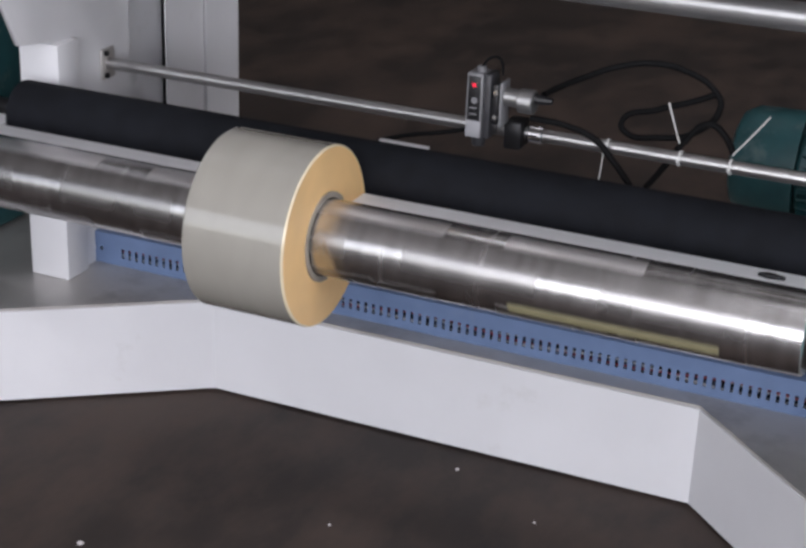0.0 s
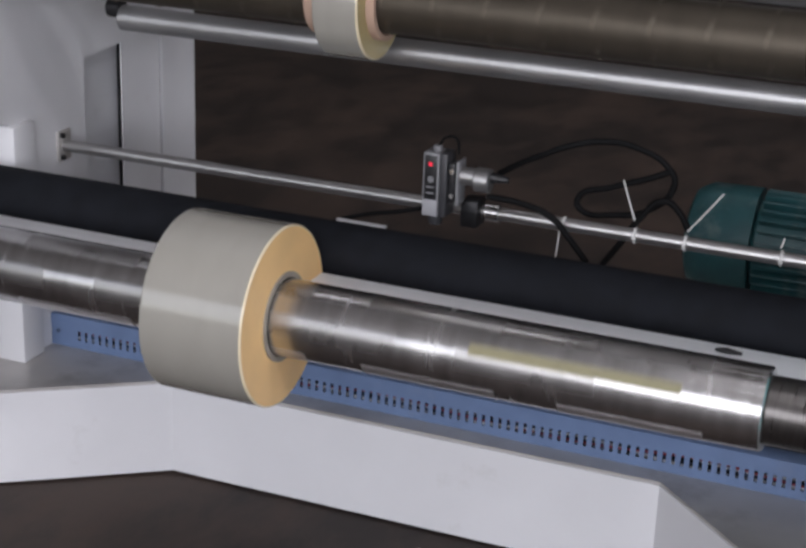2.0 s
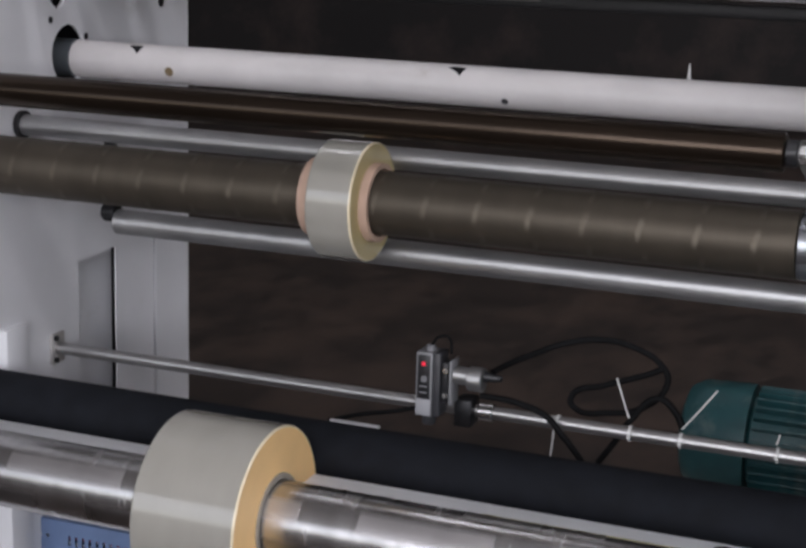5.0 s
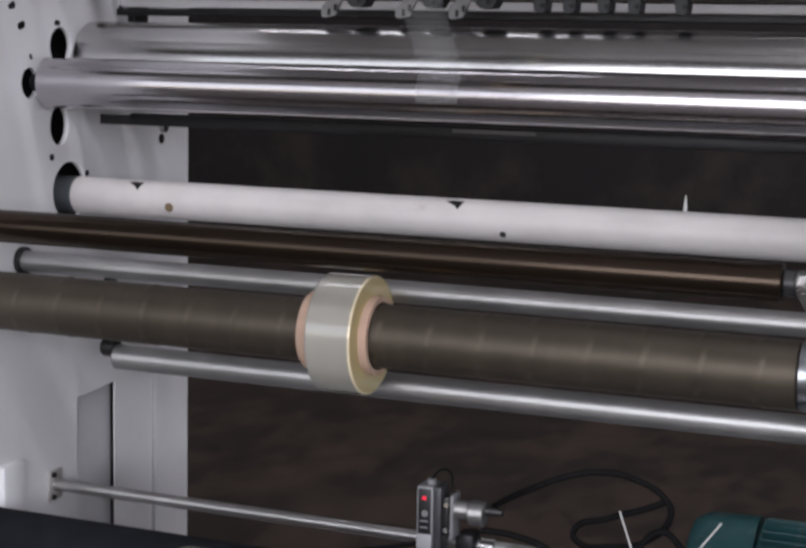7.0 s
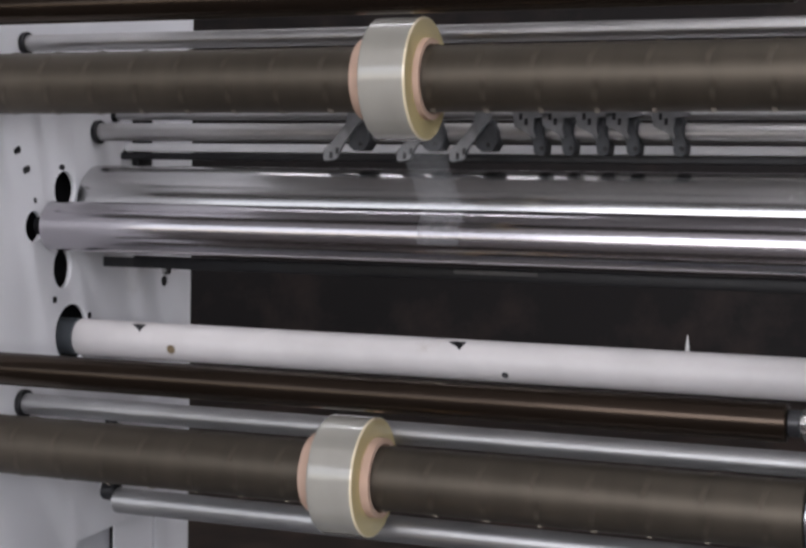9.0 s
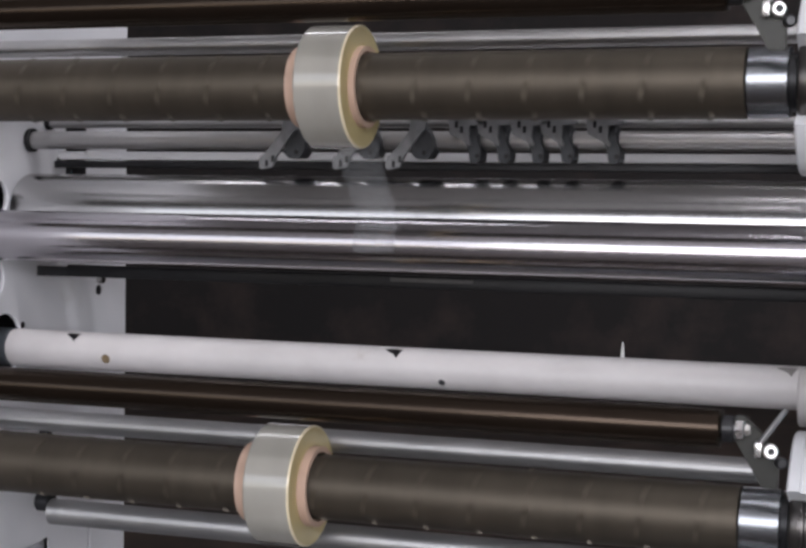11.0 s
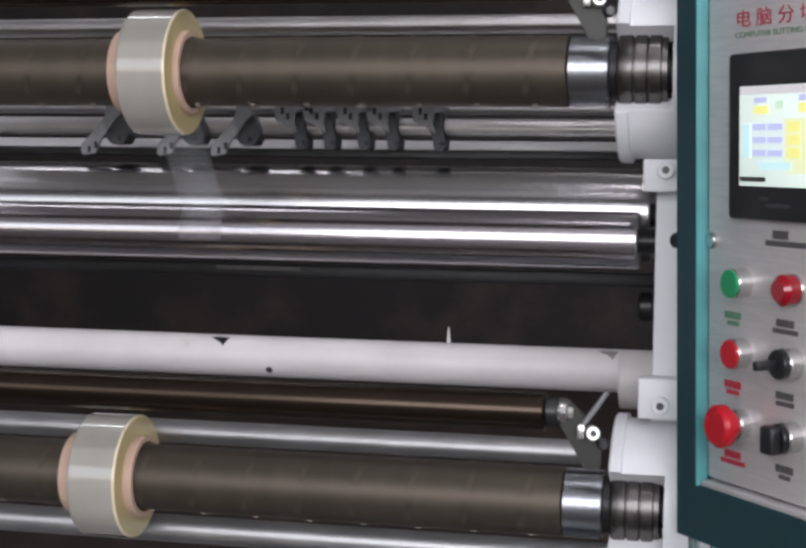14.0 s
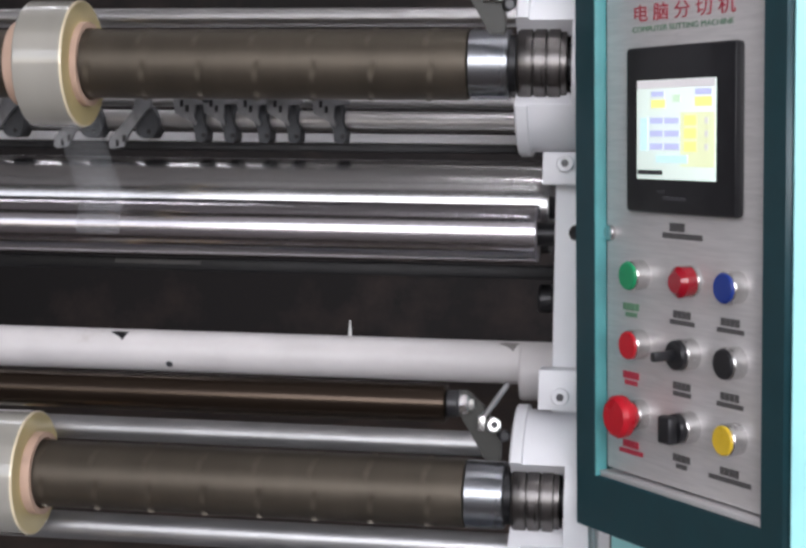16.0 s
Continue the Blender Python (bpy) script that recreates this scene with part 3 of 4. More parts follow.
def press_arm(y, z):
    a = thing("lever_bracket", "grey steel lever with a clamp screw and handle", "lever", (-0.195, y, z), group="press roller levers")
    bm = bmesh.new()
    pts = [(-0.0155, 0.0135), (-0.007, 0.0135), (0.012, -0.004), (0.029, -0.036), (0.0285, -0.059), (0.012, -0.059), (-0.001, -0.035), (-0.018, -0.008)]
    f = [[bm.verts.new((px, py, pz)) for px, pz in pts] for py in (0.004, 0.016)]
    bm.faces.new(f[0])
    bm.faces.new(f[1][::-1])
    for i in range(len(pts)):
        j = (i + 1) % len(pts)
        bm.faces.new((f[0][i], f[1][i], f[1][j], f[0][j]))
    bmesh.ops.bevel(bm, geom=bm.edges[:], offset=0.0015, segments=2, affect="EDGES")
    part("lever", bm, ARMSTEEL, a)
    part("clamp", box((0.0055, -0.008, -0.027), (0.0135, 0.0038, -0.011), 0.002), BRIGHT, a, "bright steel clamp block")
    part("screw", disc((0.020, 0.002, -0.0205), (0.25, -1, 0.1), 0.0078, 0.012, 24, 0.0015), BRIGHT, a, "bright socket screw")
    part("socket", disc((0.0231, -0.0099, -0.0193), (0.25, -1, 0.1), 0.0040, 0.0006, 6), BLACK, a)
    part("knob", disc((0.031, 0.002, -0.031), (0.3, -1, 0), 0.0062, 0.010, 16, 0.002), PLASTIC, a, "small black knob")
    cable("handle", [(0.012, -0.002, -0.011), (0.024, -0.004, 0.006), (0.036, -0.006, 0.0235)], 0.0030, ALU, a, "small steel handle")
    part("washer", lathe(rod(-0.016, -0.008, 0.0095, 0.002), 32), BRIGHT, a, "pale end washer")
    part("nut", lathe(rod(-0.008, 0.001, 0.0065), 6), BRIGHT, a)



ARMSTEEL = mat("grey_arm_steel", (0.034, 0.034, 0.030), 0.45, 0.4, vary=0.15, scale=40)
BRIGHT = mat("bright_zinc_steel", (0.66, 0.65, 0.63), 0.28, 0.85, vary=0.1, scale=60)
press_arm(1.60, 0.8255)
press_arm(1.57, 1.262)


# ---- slitting knives on their bar ----
def knife(x, down):
    k = thing("knife_holder", "dark grey cast knife holder swung down" if down else "dark grey cast knife holder swung up", "knife holder", (x, 1.925, 1.129), group="slitting knife holders")
    if down:
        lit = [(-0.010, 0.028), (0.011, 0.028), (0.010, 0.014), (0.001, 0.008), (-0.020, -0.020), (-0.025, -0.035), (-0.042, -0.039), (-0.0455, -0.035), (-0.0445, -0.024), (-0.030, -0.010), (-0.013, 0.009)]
        body = [(-0.004, 0.012), (0.009, 0.014), (0.017, 0.003), (0.018, -0.012), (0.011, -0.0235), (-0.004, -0.0245), (-0.012, -0.018), (-0.010, -0.006)]
        slots = ((-0.0334, -0.0310), (-0.0245, -0.0250))
    else:
        lit = [(-0.032, 0.0275), (-0.012, 0.0280), (-0.010, 0.0255), (0.016, 0.0240), (0.016, 0.0190), (-0.004, 0.0190), (-0.006, 0.0030), (-0.001, -0.0040), (-0.003, -0.0085), (-0.014, 0.0010), (-0.030, 0.0075)]
        body = [(-0.007, 0.0200), (0.003, 0.0200), (0.004, 0.0000), (0.0100, -0.0130), (0.0095, -0.0250), (0.006, -0.0285), (-0.003, -0.0285), (-0.0055, -0.0240), (-0.006, -0.0110), (-0.011, -0.0030)]
        slots = ((-0.0205, 0.0195), (-0.0135, 0.0130))
    # arm face takes a lighter iron, so its lit look is in the colour
    for name, outline, y0, y1, m, text in (("arm", lit, -0.031, -0.0245, IRONL, "light grey arm face, lit tone in its colour"), ("clamp_body", body, -0.0243, 0.006, IRON, "")):
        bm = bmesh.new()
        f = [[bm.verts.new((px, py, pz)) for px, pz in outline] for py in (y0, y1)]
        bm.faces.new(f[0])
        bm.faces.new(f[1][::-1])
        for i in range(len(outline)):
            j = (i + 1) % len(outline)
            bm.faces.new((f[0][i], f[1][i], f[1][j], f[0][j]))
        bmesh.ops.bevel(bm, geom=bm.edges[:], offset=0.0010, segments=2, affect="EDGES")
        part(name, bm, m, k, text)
    part("clamp_ring", lathe(rod(-0.007, 0.006, 0.0172, 0.002, bore=0.0126), 28), IRON, k)
    part("set_screw", disc((0.006, -0.0243, -0.016 if down else -0.020), (0, -1, 0), 0.0032, 0.0022, 12, 0.0006), BLACK, k)
    for px, pz in slots:
        part("slot", box((px - 0.0022, -0.0316, pz - 0.0042), (px + 0.0022, -0.0308, pz + 0.0042), 0.0002, seg=1), BLACK, k, "dark screw slot")


# lighter twin of IRON for the lit arm faces
IRONL = mat("lit_cast_iron", (0.22, 0.222, 0.23), 0.45, 0.3, vary=0.2, scale=70, bump=0.2, bump_scale=400)
for x, down in ((-0.8300, True), (-0.7250, True), (-0.6520, True), (-0.5750, False), (-0.5370, False), (-0.4930, False), (-0.4550, False), (-0.3970, False)):
    knife(x - (0.003 if down else 0.009), down)

# the clear film that runs from the chrome roller up to the upper roll
wb = thing("film_web", "clear film web running from the chrome roller to the roll", "film web")
path = [(1.7660, 0.988), (1.7655, 0.997), (1.768, 1.008), (1.775, 1.020), (1.783, 1.0275), (1.71, 1.105), (1.695, 1.1235)]
bm = bmesh.new()
rows = [[bm.verts.new((x, y, z)) for y, z in path] for x in (-0.693, -0.639)]
for i in range(len(path) - 1):
    bm.faces.new((rows[0][i], rows[0][i + 1], rows[1][i + 1], rows[1][i]))
web = part("web", bm, WEB, wb)
mod = web.modifiers.new("thick", "SOLIDIFY")
mod.thickness = 0.0004


CABLE_BLACK = mat("black_cable_sheath", (0.006, 0.006, 0.0065), 0.75, vary=0.2, scale=60, spec=0.15)


# ---- sensor, its rod, cable and ties ----
sr = thing("sensor_rod", "thin bright steel rod with an end flange", "rod", (0, 1.82, 0.432))
part("rod", lathe(rod(X0 + 0.004, XR, 0.0085, 0.001), 32), ROD, sr)
part("flange", box((X0, -0.016, -0.022), (X0 + 0.005, 0.016, 0.022), 0.002), PLATE, sr)
for z in (-0.016, 0.016):
    part("screw", disc((X0 + 0.005, -0.008, z), (1, 0, 0), 0.004, 0.004, 12), BLACK, sr)
part("stop_ring", lathe(rod(-0.61, -0.59, 0.0115, 0.001), 28), STEEL, sr)

PALEL = mat("light_grey_plastic", (0.36, 0.36, 0.38), 0.4, vary=0.05)
se = thing("edge_sensor", "grey photoelectric sensor clamped to a steel rod, red light on", "sensor", (-0.664, 1.78, 0.468))
part("body", box((0.0083, -0.014, -0.035), (0.018, 0.018, 0.048), 0.002), GREYP, se)
part("front_panel", box((-0.0135, -0.0155, -0.035), (0.0080, 0.016, 0.048), 0.0015), PALE := mat("pale_grey_plastic", (0.22, 0.22, 0.23), 0.35, vary=0.05), se, "pale front shell")
part("dark_label", box((-0.0108, -0.0165, -0.012), (0.0055, -0.0156, 0.045), 0.0003), PLASTIC, se, "black display strip")
part("lamp", box((-0.0055, -0.0172, 0.031), (-0.0005, -0.0166, 0.036), 0.0003), LED, se, "glowing red indicator")
part("knob", disc((-0.002, -0.0166, 0.014), (0, -1, 0), 0.0042, 0.001, 16), PALE, se)
part("lens", disc((0.0, 0, -0.035), (0, 0, -1), 0.009, 0.014, 24, 0.002), GREYP, se)
part("cap", disc((0.0, 0, 0.048), (0, 0, 1), 0.006, 0.007, 20, 0.001), PALE, se)
part("back_plate", box((0.0185, -0.010, -0.016), (0.027, 0.014, 0.036), 0.002), PLASTIC, se)
part("bracket", box((0.029, -0.012, -0.018), (0.033, 0.016, 0.04), 0.0015), PALE, se)
part("connector", lathe(rod(0.033, 0.052, 0.0115, 0.001), 24, at=(0, 0, 0.020)), ALU, se)
part("connector_nut", lathe(rod(0.052, 0.072, 0.0155, 0.0015), 24, at=(0, 0, 0.018)), ALU, se, "knurled steel connector nut")
part("cable_boot", lathe([(0.072, 0.001), (0.072, 0.007), (0.094, 0.004), (0.094, 0.001)], 16, at=(0, 0.002, 0.022)), PLASTIC, se)
for dz in (-0.006, 0.026):
    part("plate_screw", disc((0.024, -0.010, dz), (0, -1, 0), 0.0032, 0.0015, 12), BRIGHT, se, "bright bracket screw")
for dz in (0.004, -0.004):
    part("display_mark", box((-0.008, -0.0170, dz - 0.0010), (0.002, -0.01655, dz + 0.0010)), PALE, se)
part("lower_shell", box((-0.0125, -0.0162, -0.034), (0.0070, -0.0156, -0.0135), 0.0002), PALEL, se, "pale lower cover")
part("rod_clamp", box((0.026, 0.018, -0.055), (0.050, 0.052, -0.018), 0.004), BLACK, se)

cb = thing("sensor_cable", "looped black cable tied along the sensor rod", "cable")
cable("cable", [(-0.582, 1.782, 0.497), (-0.574, 1.810, 0.500), (-0.550, 1.850, 0.508), (-0.516, 1.870, 0.521), (-0.476, 1.880, 0.529), (-0.432, 1.880, 0.526), (-0.391, 1.880, 0.505), (-0.383, 1.880, 0.486), (-0.412, 1.880, 0.448), (-0.459, 1.880, 0.434), (-0.500, 1.880, 0.434), (-0.507, 1.880, 0.447), (-0.461, 1.880, 0.471), (-0.409, 1.880, 0.492), (-0.390, 1.880, 0.502)], 0.0042, CABLE_BLACK, cb)
cable("cable", [(-0.457, 1.840, 0.380), (-0.439, 1.840, 0.407), (-0.416, 1.840, 0.445), (-0.385, 1.840, 0.475), (-0.365, 1.840, 0.463), (-0.352, 1.840, 0.442)], 0.0042, CABLE_BLACK, cb)
cable("cable", [(-0.603, 1.800, 0.459), (-0.558, 1.800, 0.457), (-0.517, 1.800, 0.445), (-0.492, 1.800, 0.421), (-0.467, 1.800, 0.393)], 0.0042, CABLE_BLACK, cb)
cable("cable", [(-0.808, 1.790, 0.398), (-0.764, 1.790, 0.413), (-0.707, 1.790, 0.427), (-0.658, 1.790, 0.443)], 0.0030, CABLE_BLACK, cb)
cable("lead", [(-0.663, 1.780, 0.522), (-0.654, 1.780, 0.534), (-0.641, 1.780, 0.535), (-0.636, 1.780, 0.514)], 0.0018, CABLE_BLACK, cb)
tagged(cable("cable_tie", [(-0.507, 1.808, 0.440), (-0.508, 1.808, 0.416), (-0.510, 1.808, 0.391)], 0.0011, TIE), "white nylon cable tie on the sensor rod", "cable tie", "cable ties")
tagged(cable("cable_tie", [(-0.431, 1.808, 0.504), (-0.422, 1.808, 0.479), (-0.413, 1.808, 0.455)], 0.0011, TIE), "white nylon cable tie on the sensor rod", "cable tie", "cable ties")
tagged(cable("cable_tie", [(-0.308, 1.808, 0.505), (-0.327, 1.808, 0.478), (-0.347, 1.808, 0.451)], 0.0011, TIE), "white nylon cable tie on the sensor rod", "cable tie", "cable ties")
tagged(cable("cable_tie", [(-0.231, 1.808, 0.462), (-0.232, 1.808, 0.456), (-0.234, 1.808, 0.449)], 0.0011, TIE), "white nylon cable tie on the sensor rod", "cable tie", "cable ties")

for x in (-0.505, -0.413, -0.350, -0.233):
    loop = lathe([(-0.0016, 0.0088), (-0.0016, 0.0100), (0.0016, 0.0100), (0.0016, 0.0088), (-0.0016, 0.0088)], 20)
    lp = thing("tie_loop", "white nylon tie looped tight round the sensor rod", "cable tie", (x, 1.82, 0.432), group="cable ties")
    part("loop", loop, TIE, lp)
    part("tie_head", box((-0.0026, -0.0120, -0.0025), (0.0026, -0.0095, 0.0025), 0.0006, seg=1), TIE, lp)

# ---- electric motor behind the rubber roller ----
mo = thing("electric_motor", "teal finned electric motor lying behind the rollers", "motor", (0.022, 2.15, 0.338))
part("fan_cover", lathe([(-0.430, 0.001), (-0.430, 0.050), (-0.424, 0.066), (-0.405, 0.077), (-0.335, 0.079), (-0.335, 0.001)], 56), TEAL, mo)
part("casing", lathe(rod(-0.334, -0.06, 0.066, 0.004), 48), TEAL, mo)
for k in range(30):
    a = k * 12
    m = Matrix.Rotation(radians(a), 4, "X")
    if k == 0:
        fin = part("fin", box((-0.328, -0.0018, 0.064), (-0.07, 0.0018, 0.078), 0.0006, seg=1), TEAL, mo)
    else:
        fin = new("fin", fin.data)
        fin.parent = mo
    fin.matrix_basis = m
part("end_shield", lathe(rod(-0.06, -0.03, 0.080, 0.004), 48), TEAL, mo)
part("foot", box((-0.30, -0.07, BASE_TOP - 0.338), (-0.08, 0.07, -0.06), 0.004), TEAL, mo)

# ---- slotted cable duct ----
WIRE_RED = mat("red_wire", (0.28, 0.03, 0.05), 0.5, vary=0.1)
WIRE_GREY = mat("pale_grey_wire", (0.45, 0.45, 0.47), 0.5, vary=0.1)
du = thing("cable_duct", "blue slotted cable duct along the machine base", "cable duct", (0, 1.775, BASE_TOP))
L0, L1 = X0 - 0.015, 0.05
slots = []
x = L0 + 0.06
while x < L1 - 0.02:
    slots.append([(x, 0.012), (x + 0.0045, 0.012), (x + 0.0045, 0.027), (x, 0.027)])
    x += 0.0115
slots.append(ring(L0 + 0.014, 0.022, 0.003, 0.003, 10))
slots.append(ring(L0 + 0.026, 0.022, 0.003, 0.003, 10))
bm = pierced([(L0, 0.0), (L1, 0.0), (L1, 0.048), (L0, 0.048)], slots, 0.002)
bmesh.ops.transform(bm, matrix=Matrix(((1, 0, 0, 0), (0, 0, 1, 0), (0, 1, 0, 0), (0, 0, 0, 1))), verts=bm.verts)
part("front_wall", bm, BLUE, du, smooth=False)
part("lid", box((L0, 0.0015, 0.044), (L1, 0.03, 0.048), 0.001), BLUE, du)
# near-black back wall paints the shade behind the slots, with red blotches
part("back_wall", box((L0, 0.03, 0.0), (L1, 0.032, 0.048)), DUCTSHADE := mat("shaded_duct_inside", (0.03, 0.03, 0.045), 0.7, vary=0.3, scale=60, dirt=(0.22, 0.04, 0.05), dirt_scale=25, dirt_at=0.6), du, smooth=False)

# wires that lie in the duct
for k, (m, y, z, ph) in enumerate(((WIRE_RED, 0.009, 0.016, 0.0), (WIRE_GREY, 0.012, 0.022, 1.3), (CABLE_BLACK, 0.015, 0.018, 2.1), (WIRE_RED, 0.018, 0.024, 3.7), (WIRE_GREY, 0.007, 0.014, 4.4))):
    pts = [(L0 + 0.03 + i * 0.06, y + 0.003 * math.sin(ph + i * 1.7), z + 0.005 * math.sin(ph * 2 + i * 0.9)) for i in range(int((L1 - L0 - 0.06) / 0.06) + 1)]
    cable("wire", pts, 0.0014, m, du, "thin wire in the duct")

for x, y, r in ((-0.970, 1.319, 0.0050), (-0.633, 1.689, 0.0030), (-0.723, 1.491, 0.0020), (-0.498, 1.612, 0.0020)):
    sp = thing("paper_scrap", "tiny pale paper scrap on the dark floor", "paper scrap", (x, y, 0), group="scraps on the floor")
    part("scrap", disc((0, 0, 0.0), (0.1, 0.05, 1), r, 0.0015, 6, r2=r * 0.7), TUBE_WHITE, sp)

# ---- control cabinet ----
D = Vector((0.6112, -0.7915, 0))
PM = Matrix(((D.x, 0.7915, 0, -0.0886), (D.y, 0.6112, 0, 1.58), (0, 0, 1, 0), (0, 0, 0, 1)))
# the cabinet leans forward a little and hangs to one side
PM = PM @ Matrix.Translation((0.15, 0, 0.95)) @ Matrix.Rotation(radians(2.5), 4, "X") @ Matrix.Rotation(radians(1.2), 4, "Y") @ Matrix.Translation((-0.15, 0, -0.95))


def cabinet():
    c = thing("control_cabinet", "turquoise control cabinet with a dark green framed panel", "control cabinet", m=PM)
    part("body", box((0.014, 0.028, BASE_TOP + 0.02), (0.3065, 0.30, 1.6), 0.004), TURQ, c)
    part("body_front", slab([(0.308, 0.004), (0.3095, 0.004), (0.550, 0.315), (0.550, 0.42), (0.308, 0.42)], BASE_TOP + 0.03, 1.6), TURQ, c, "turquoise front of the cabinet", smooth=False)
    # a frame round the panel, with sloped lower rail
    u0, u1, z0, z1 = -0.001, 0.305, 0.7065, 1.36
    a0, a1, b0, b1 = 0.029, 0.2775, 0.7608, 1.30
    bm = pierced([(u0, z0), (u1, z0), (u1, z1), (u0, z1)], [[(a0, b0), (a1, b0), (a1, b1), (a0, b1)]], 0.03)
    bmesh.ops.transform(bm, matrix=Matrix(((1, 0, 0, 0), (0, 0, 1, 0.013), (0, 1, 0, 0), (0, 0, 0, 1))), verts=bm.verts)
    part("panel_frame", bm, DARKGREEN, c, "dark green door frame", smooth=False)
    part("reveal", box((a0 + 0.0003, -0.001, b0), (a0 + 0.0024, 0.0124, b1), 0.0006), TEALEDGE, c, "turquoise inner edge")
    part("lower_lip", box((a0 + 0.0030, 0.003, b0), (a1, 0.026, b0 + 0.006), 0.0015), BRUSHED, c)
    part("face_plate", box((a0 + 0.0030, 0.0125, b0 + 0.0085), (a1 - 0.0005, 0.027, b1), 0.0005), BRUSHED, c, "brushed grey metal face plate")
    part("door_screw", disc((0.0385, 0.0125, 1.004), (0, -1, 0), 0.008, 0.004, 20, 0.001), STEEL, c)
    part("door_hinge", lathe(rod(-0.008, 0.008, 0.008), 20, at=(-0.010, 0.008, 1.001)), BLACK, c)
    F = 0.0125
    # touch screen
    s = part("touch_screen", box((0.0785, F - 0.012, 1.0273), (0.238, F, 1.1816), 0.004), PLASTIC, c, "black framed touch screen, switched on")
    part("display", box((0.0979, F - 0.0126, 1.0590), (0.2128, F - 0.0118, 1.1503), 0.0002), LCD, s, "bright display")
    fields = [((0.0985, 1.1425), (0.2122, 1.1500), LCDGREY), ((0.163, 1.0710), (0.2118, 1.1205), LCDPALE),
              ((0.120, 1.1347), (0.140, 1.1400), LCDB), ((0.120, 1.1246), (0.141, 1.1323), LCDY), ((0.184, 1.1355), (0.208, 1.1415), LCDB),
              ((0.184, 1.1255), (0.208, 1.1340), LCDY), ((0.152, 1.1295), (0.164, 1.1365), LCDG), ((0.127, 1.0740), (0.174, 1.0815), LCDC),
              ((0.103, 1.0850), (0.1150, 1.1160), LCDC), ((0.100, 1.0630), (0.137, 1.0675), GREYP)]
    for z in (1.0862, 1.0980, 1.1097):
        fields += [((0.1180, z), (0.1385, z + 0.0064), LCDB), ((0.1400, z), (0.1620, z + 0.0064), LCDB), ((0.1690, z - 0.0012), (0.1865, z + 0.0078), LCDY), ((0.198, z), (0.203, z + 0.006), LCDGREY)]
    for i, (lo, hi, m) in enumerate(fields):
        part("screen_field", box((lo[0], F - (0.0129 if i < 2 else 0.0132), lo[1]), (hi[0], F - 0.0125, hi[1]), 0.0), m, s, smooth=False)
    for lo, hi in (((0.128, 1.046), (0.140, 1.049)), ((0.137, 1.040), (0.170, 1.0435))):
        part("badge", box((lo[0], F - 0.0125, lo[1]), (hi[0], F - 0.0119, hi[1])), GREYP, s, smooth=False)
    # push buttons
    us, zs = (0.0880, 0.1643, 0.2286), (0.9662, 0.8992, 0.8310)
    kinds = ((("push_button", GREEN, 0.015), ("signal_lamp", RED, 0.004), ("push_button", BLUEB, 0.015)),
             (("push_button", RED, 0.015), ("selector_switch", PLASTIC, 0.015), ("push_button", PLASTIC, 0.015)),
             (("emergency_stop", RED, 0.012), ("selector_switch", PLASTIC, 0.015), ("push_button", YELLOW, 0.015)))
    inks = ((GREENINK, DARKINK, DARKINK), (REDINK, DARKINK, DARKINK), (REDINK, DARKINK, DARKINK))
    for r in range(3):
        for k in range(3):
            u, z = us[k], zs[r]
            kind, m, stand = kinds[r][k]
            b = part(kind, disc((u, F, z), (0, -1, 0), 0.0145, stand, 40, 0.0015), STEELB, c, {"emergency_stop": "red mushroom emergency stop"}.get(kind, ""))
            if kind == "emergency_stop":
                bm = disc((u, F - stand, z), (0, -1, 0), 0.0125, 0.010, 36, r2=0.017)
                disc((u, F - stand - 0.010, z), (0, -1, 0), 0.0205, 0.011, 40, 0.004, bm=bm)
                part("mushroom_cap", bm, RED, b)
            elif kind == "signal_lamp":
                part("lens_cap", disc((u, F - stand, z), (0, -1, 0), 0.0145, 0.016, 40, 0.005), DEEPRED, b)
            elif kind == "selector_switch":
                part("cap", disc((u, F - stand, z), (0, -1, 0), 0.0138, 0.006, 40, 0.0015), PLASTIC, b)
                if r == 1:
                    part("grip", box((u - 0.003, F - stand - 0.030, z - 0.004), (u + 0.004, F - stand - 0.006, z + 0.005), 0.0015), PLASTIC, b)
                else:
                    part("grip", box((u - 0.009, F - stand - 0.018, z - 0.013), (u + 0.009, F - stand - 0.006, z + 0.013), 0.003), PLASTIC, b)
            else:
                part("cap", disc((u, F - stand, z), (0, -1, 0), 0.0136, 0.0028, 40, 0.0012), m, b)
            # unreadable captions: a row of short bars over one long bar
            lu, lz = u - (0.0155, 0.0130, 0.0090)[k], z - 0.0325
            low = ((0.009, 0.018, 0.018), (0.010, 0.013, 0.018), (0.019, 0.008, 0.029))[r][k]
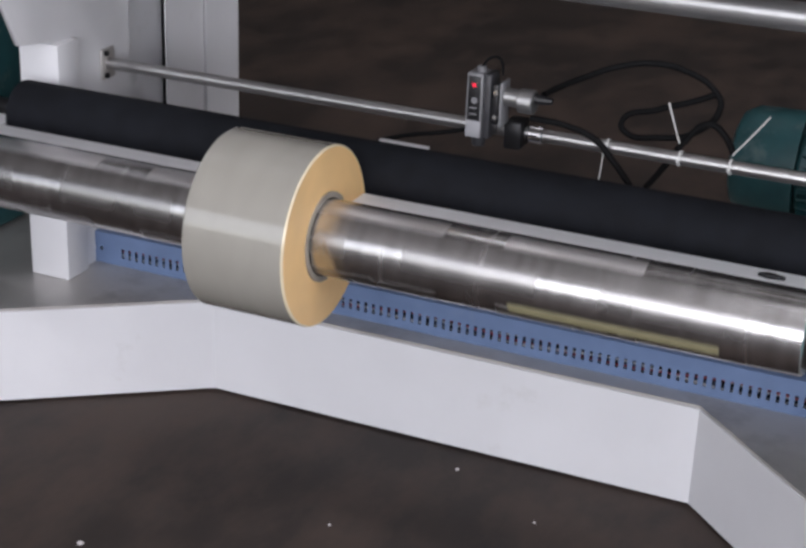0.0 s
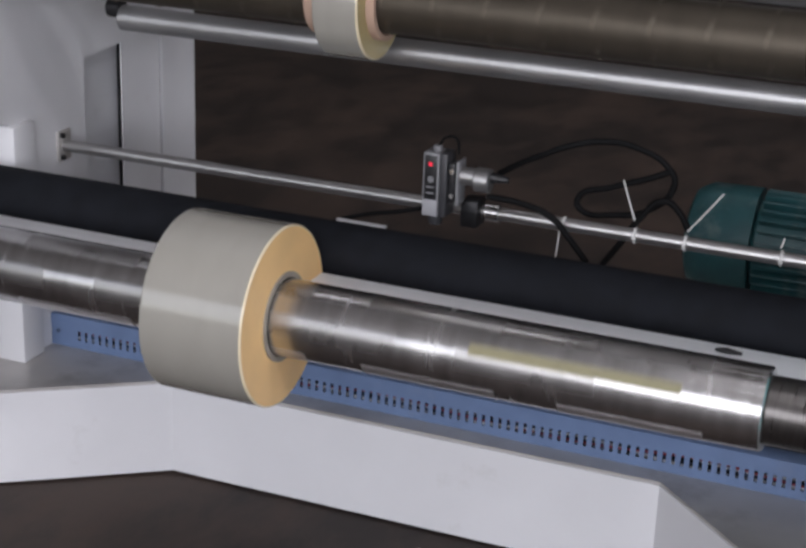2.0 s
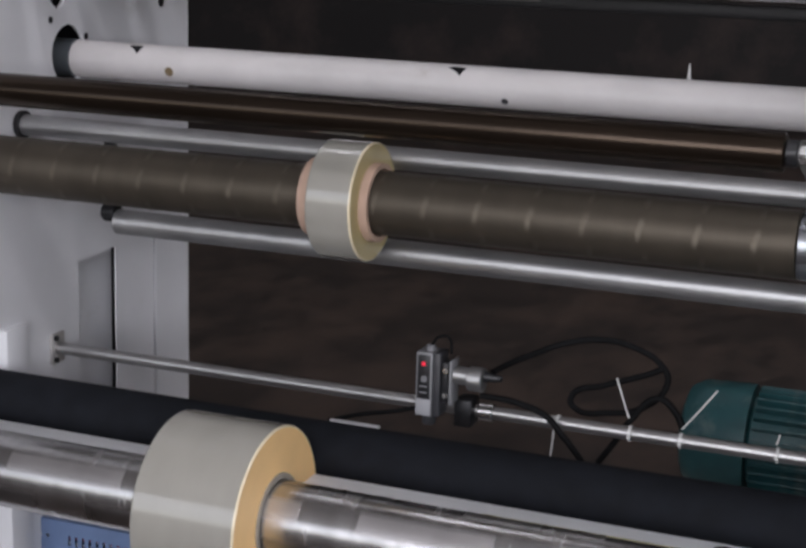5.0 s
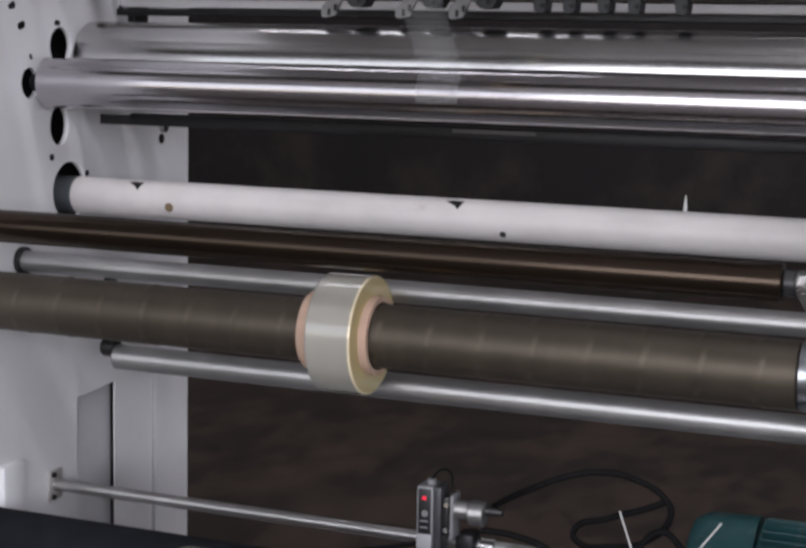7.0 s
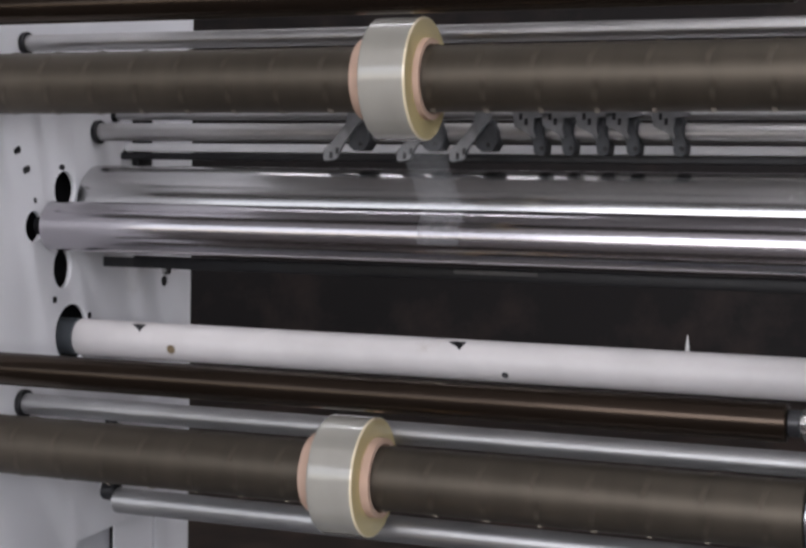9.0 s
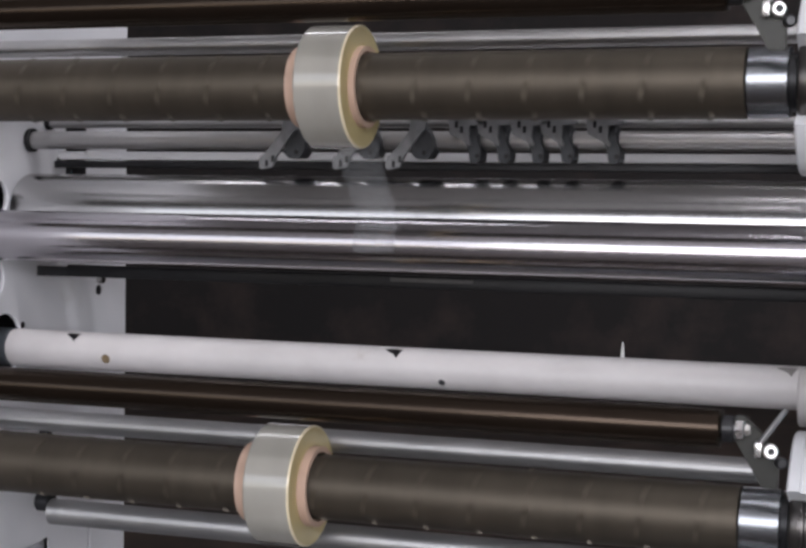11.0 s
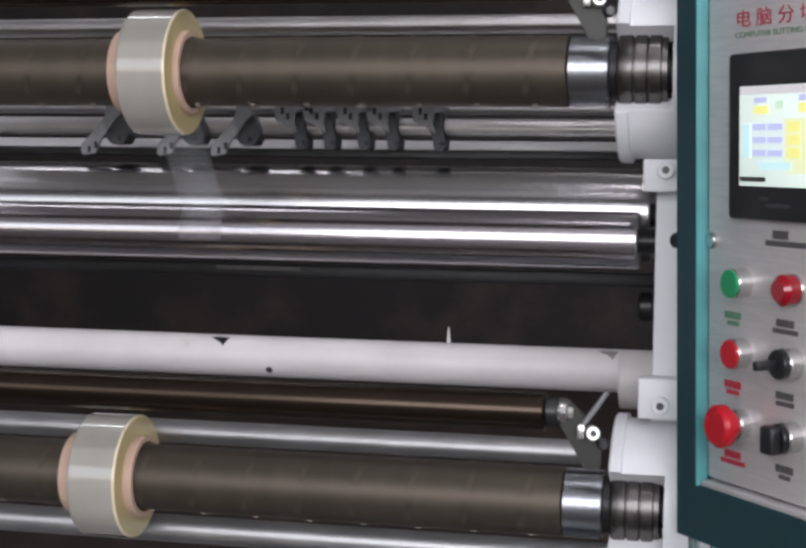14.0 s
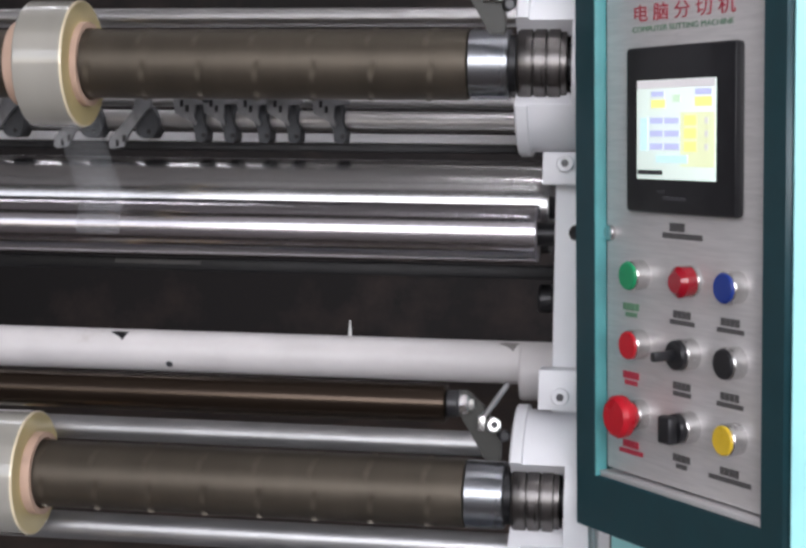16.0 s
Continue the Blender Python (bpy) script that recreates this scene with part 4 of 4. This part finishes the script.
            for q in range(4):
                part("label_bar", box((lu - 0.0130 + q * 0.0066, F - 0.0009, lz - 0.0034), (lu - 0.0076 + q * 0.0066, F - 0.0001, lz + 0.0036)), inks[r][k], c, smooth=False)
            part("label_bar", box((lu - low, F - 0.0009, lz - 0.0096), (lu + low, F - 0.0001, lz - 0.0052)), inks[r][k], c, smooth=False)
    for uu, z, w, hh in ((0.1434, 1.0145, 0.011, 0.0040), (0.151, 1.0064, 0.029, 0.0026)):
        part("label_bar", box((uu - w, F - 0.0009, z - hh), (uu + w, F - 0.0001, z + hh)), DARKINK, c, smooth=False)
    for text, u, z, size, wide, m in (("电脑分切机", 0.0742, 1.2075, 0.0175, 0.1465, REDINK), ("COMPUTER SLITTING MACHINE", 0.0742, 1.1965, 0.0075, 0.1465, GREENINK)):
        cu = bpy.data.curves.new("lettering", "FONT")
        cu.body, cu.size, cu.extrude = text, size, 0.0002
        if size > 0.01:
            cu.space_character = 1.55
        ob = bpy.data.objects.new("lettering", cu)
        scene.collection.objects.link(ob)
        bpy.context.view_layer.update()
        me = bpy.data.meshes.new_from_object(ob.evaluated_get(bpy.context.evaluated_depsgraph_get()))
        bpy.data.objects.remove(ob)
        me.materials.clear()
        me.materials.append(m)
        xs = [v.co.x for v in me.vertices]
        k = wide / (max(xs) - min(xs))
        me.transform(Matrix(((k, 0, 0, u), (0, 0, 1, F - 0.0004), (0, 1, 0, z), (0, 0, 0, 1))))
        t = new("lettering", me)
        t.parent = c
    return c


TEALEDGE = mat("teal_glass_edge", (0.10, 0.34, 0.35), 0.2, vary=0.1, scale=20, coat=0.4)
DEEPRED = mat("deep_red_lens", (0.32, 0.003, 0.014), 0.15, vary=0.05, scale=60, coat=0.6)
STEELB = mat("satin_button_bezel", (0.72, 0.71, 0.70), 0.25, 0.95, vary=0.06, scale=40)
cabinet()


# ---- what moves ----
def motions():
    for ob, place, rate in SPIN:
        n = 480
        walk(ob, [(16.0 * i / n, Matrix.Translation(place) @ Matrix.Rotation(2 * math.pi * rate * 16.0 * i / n, 4, "X")) for i in range(n + 1)])


motions()
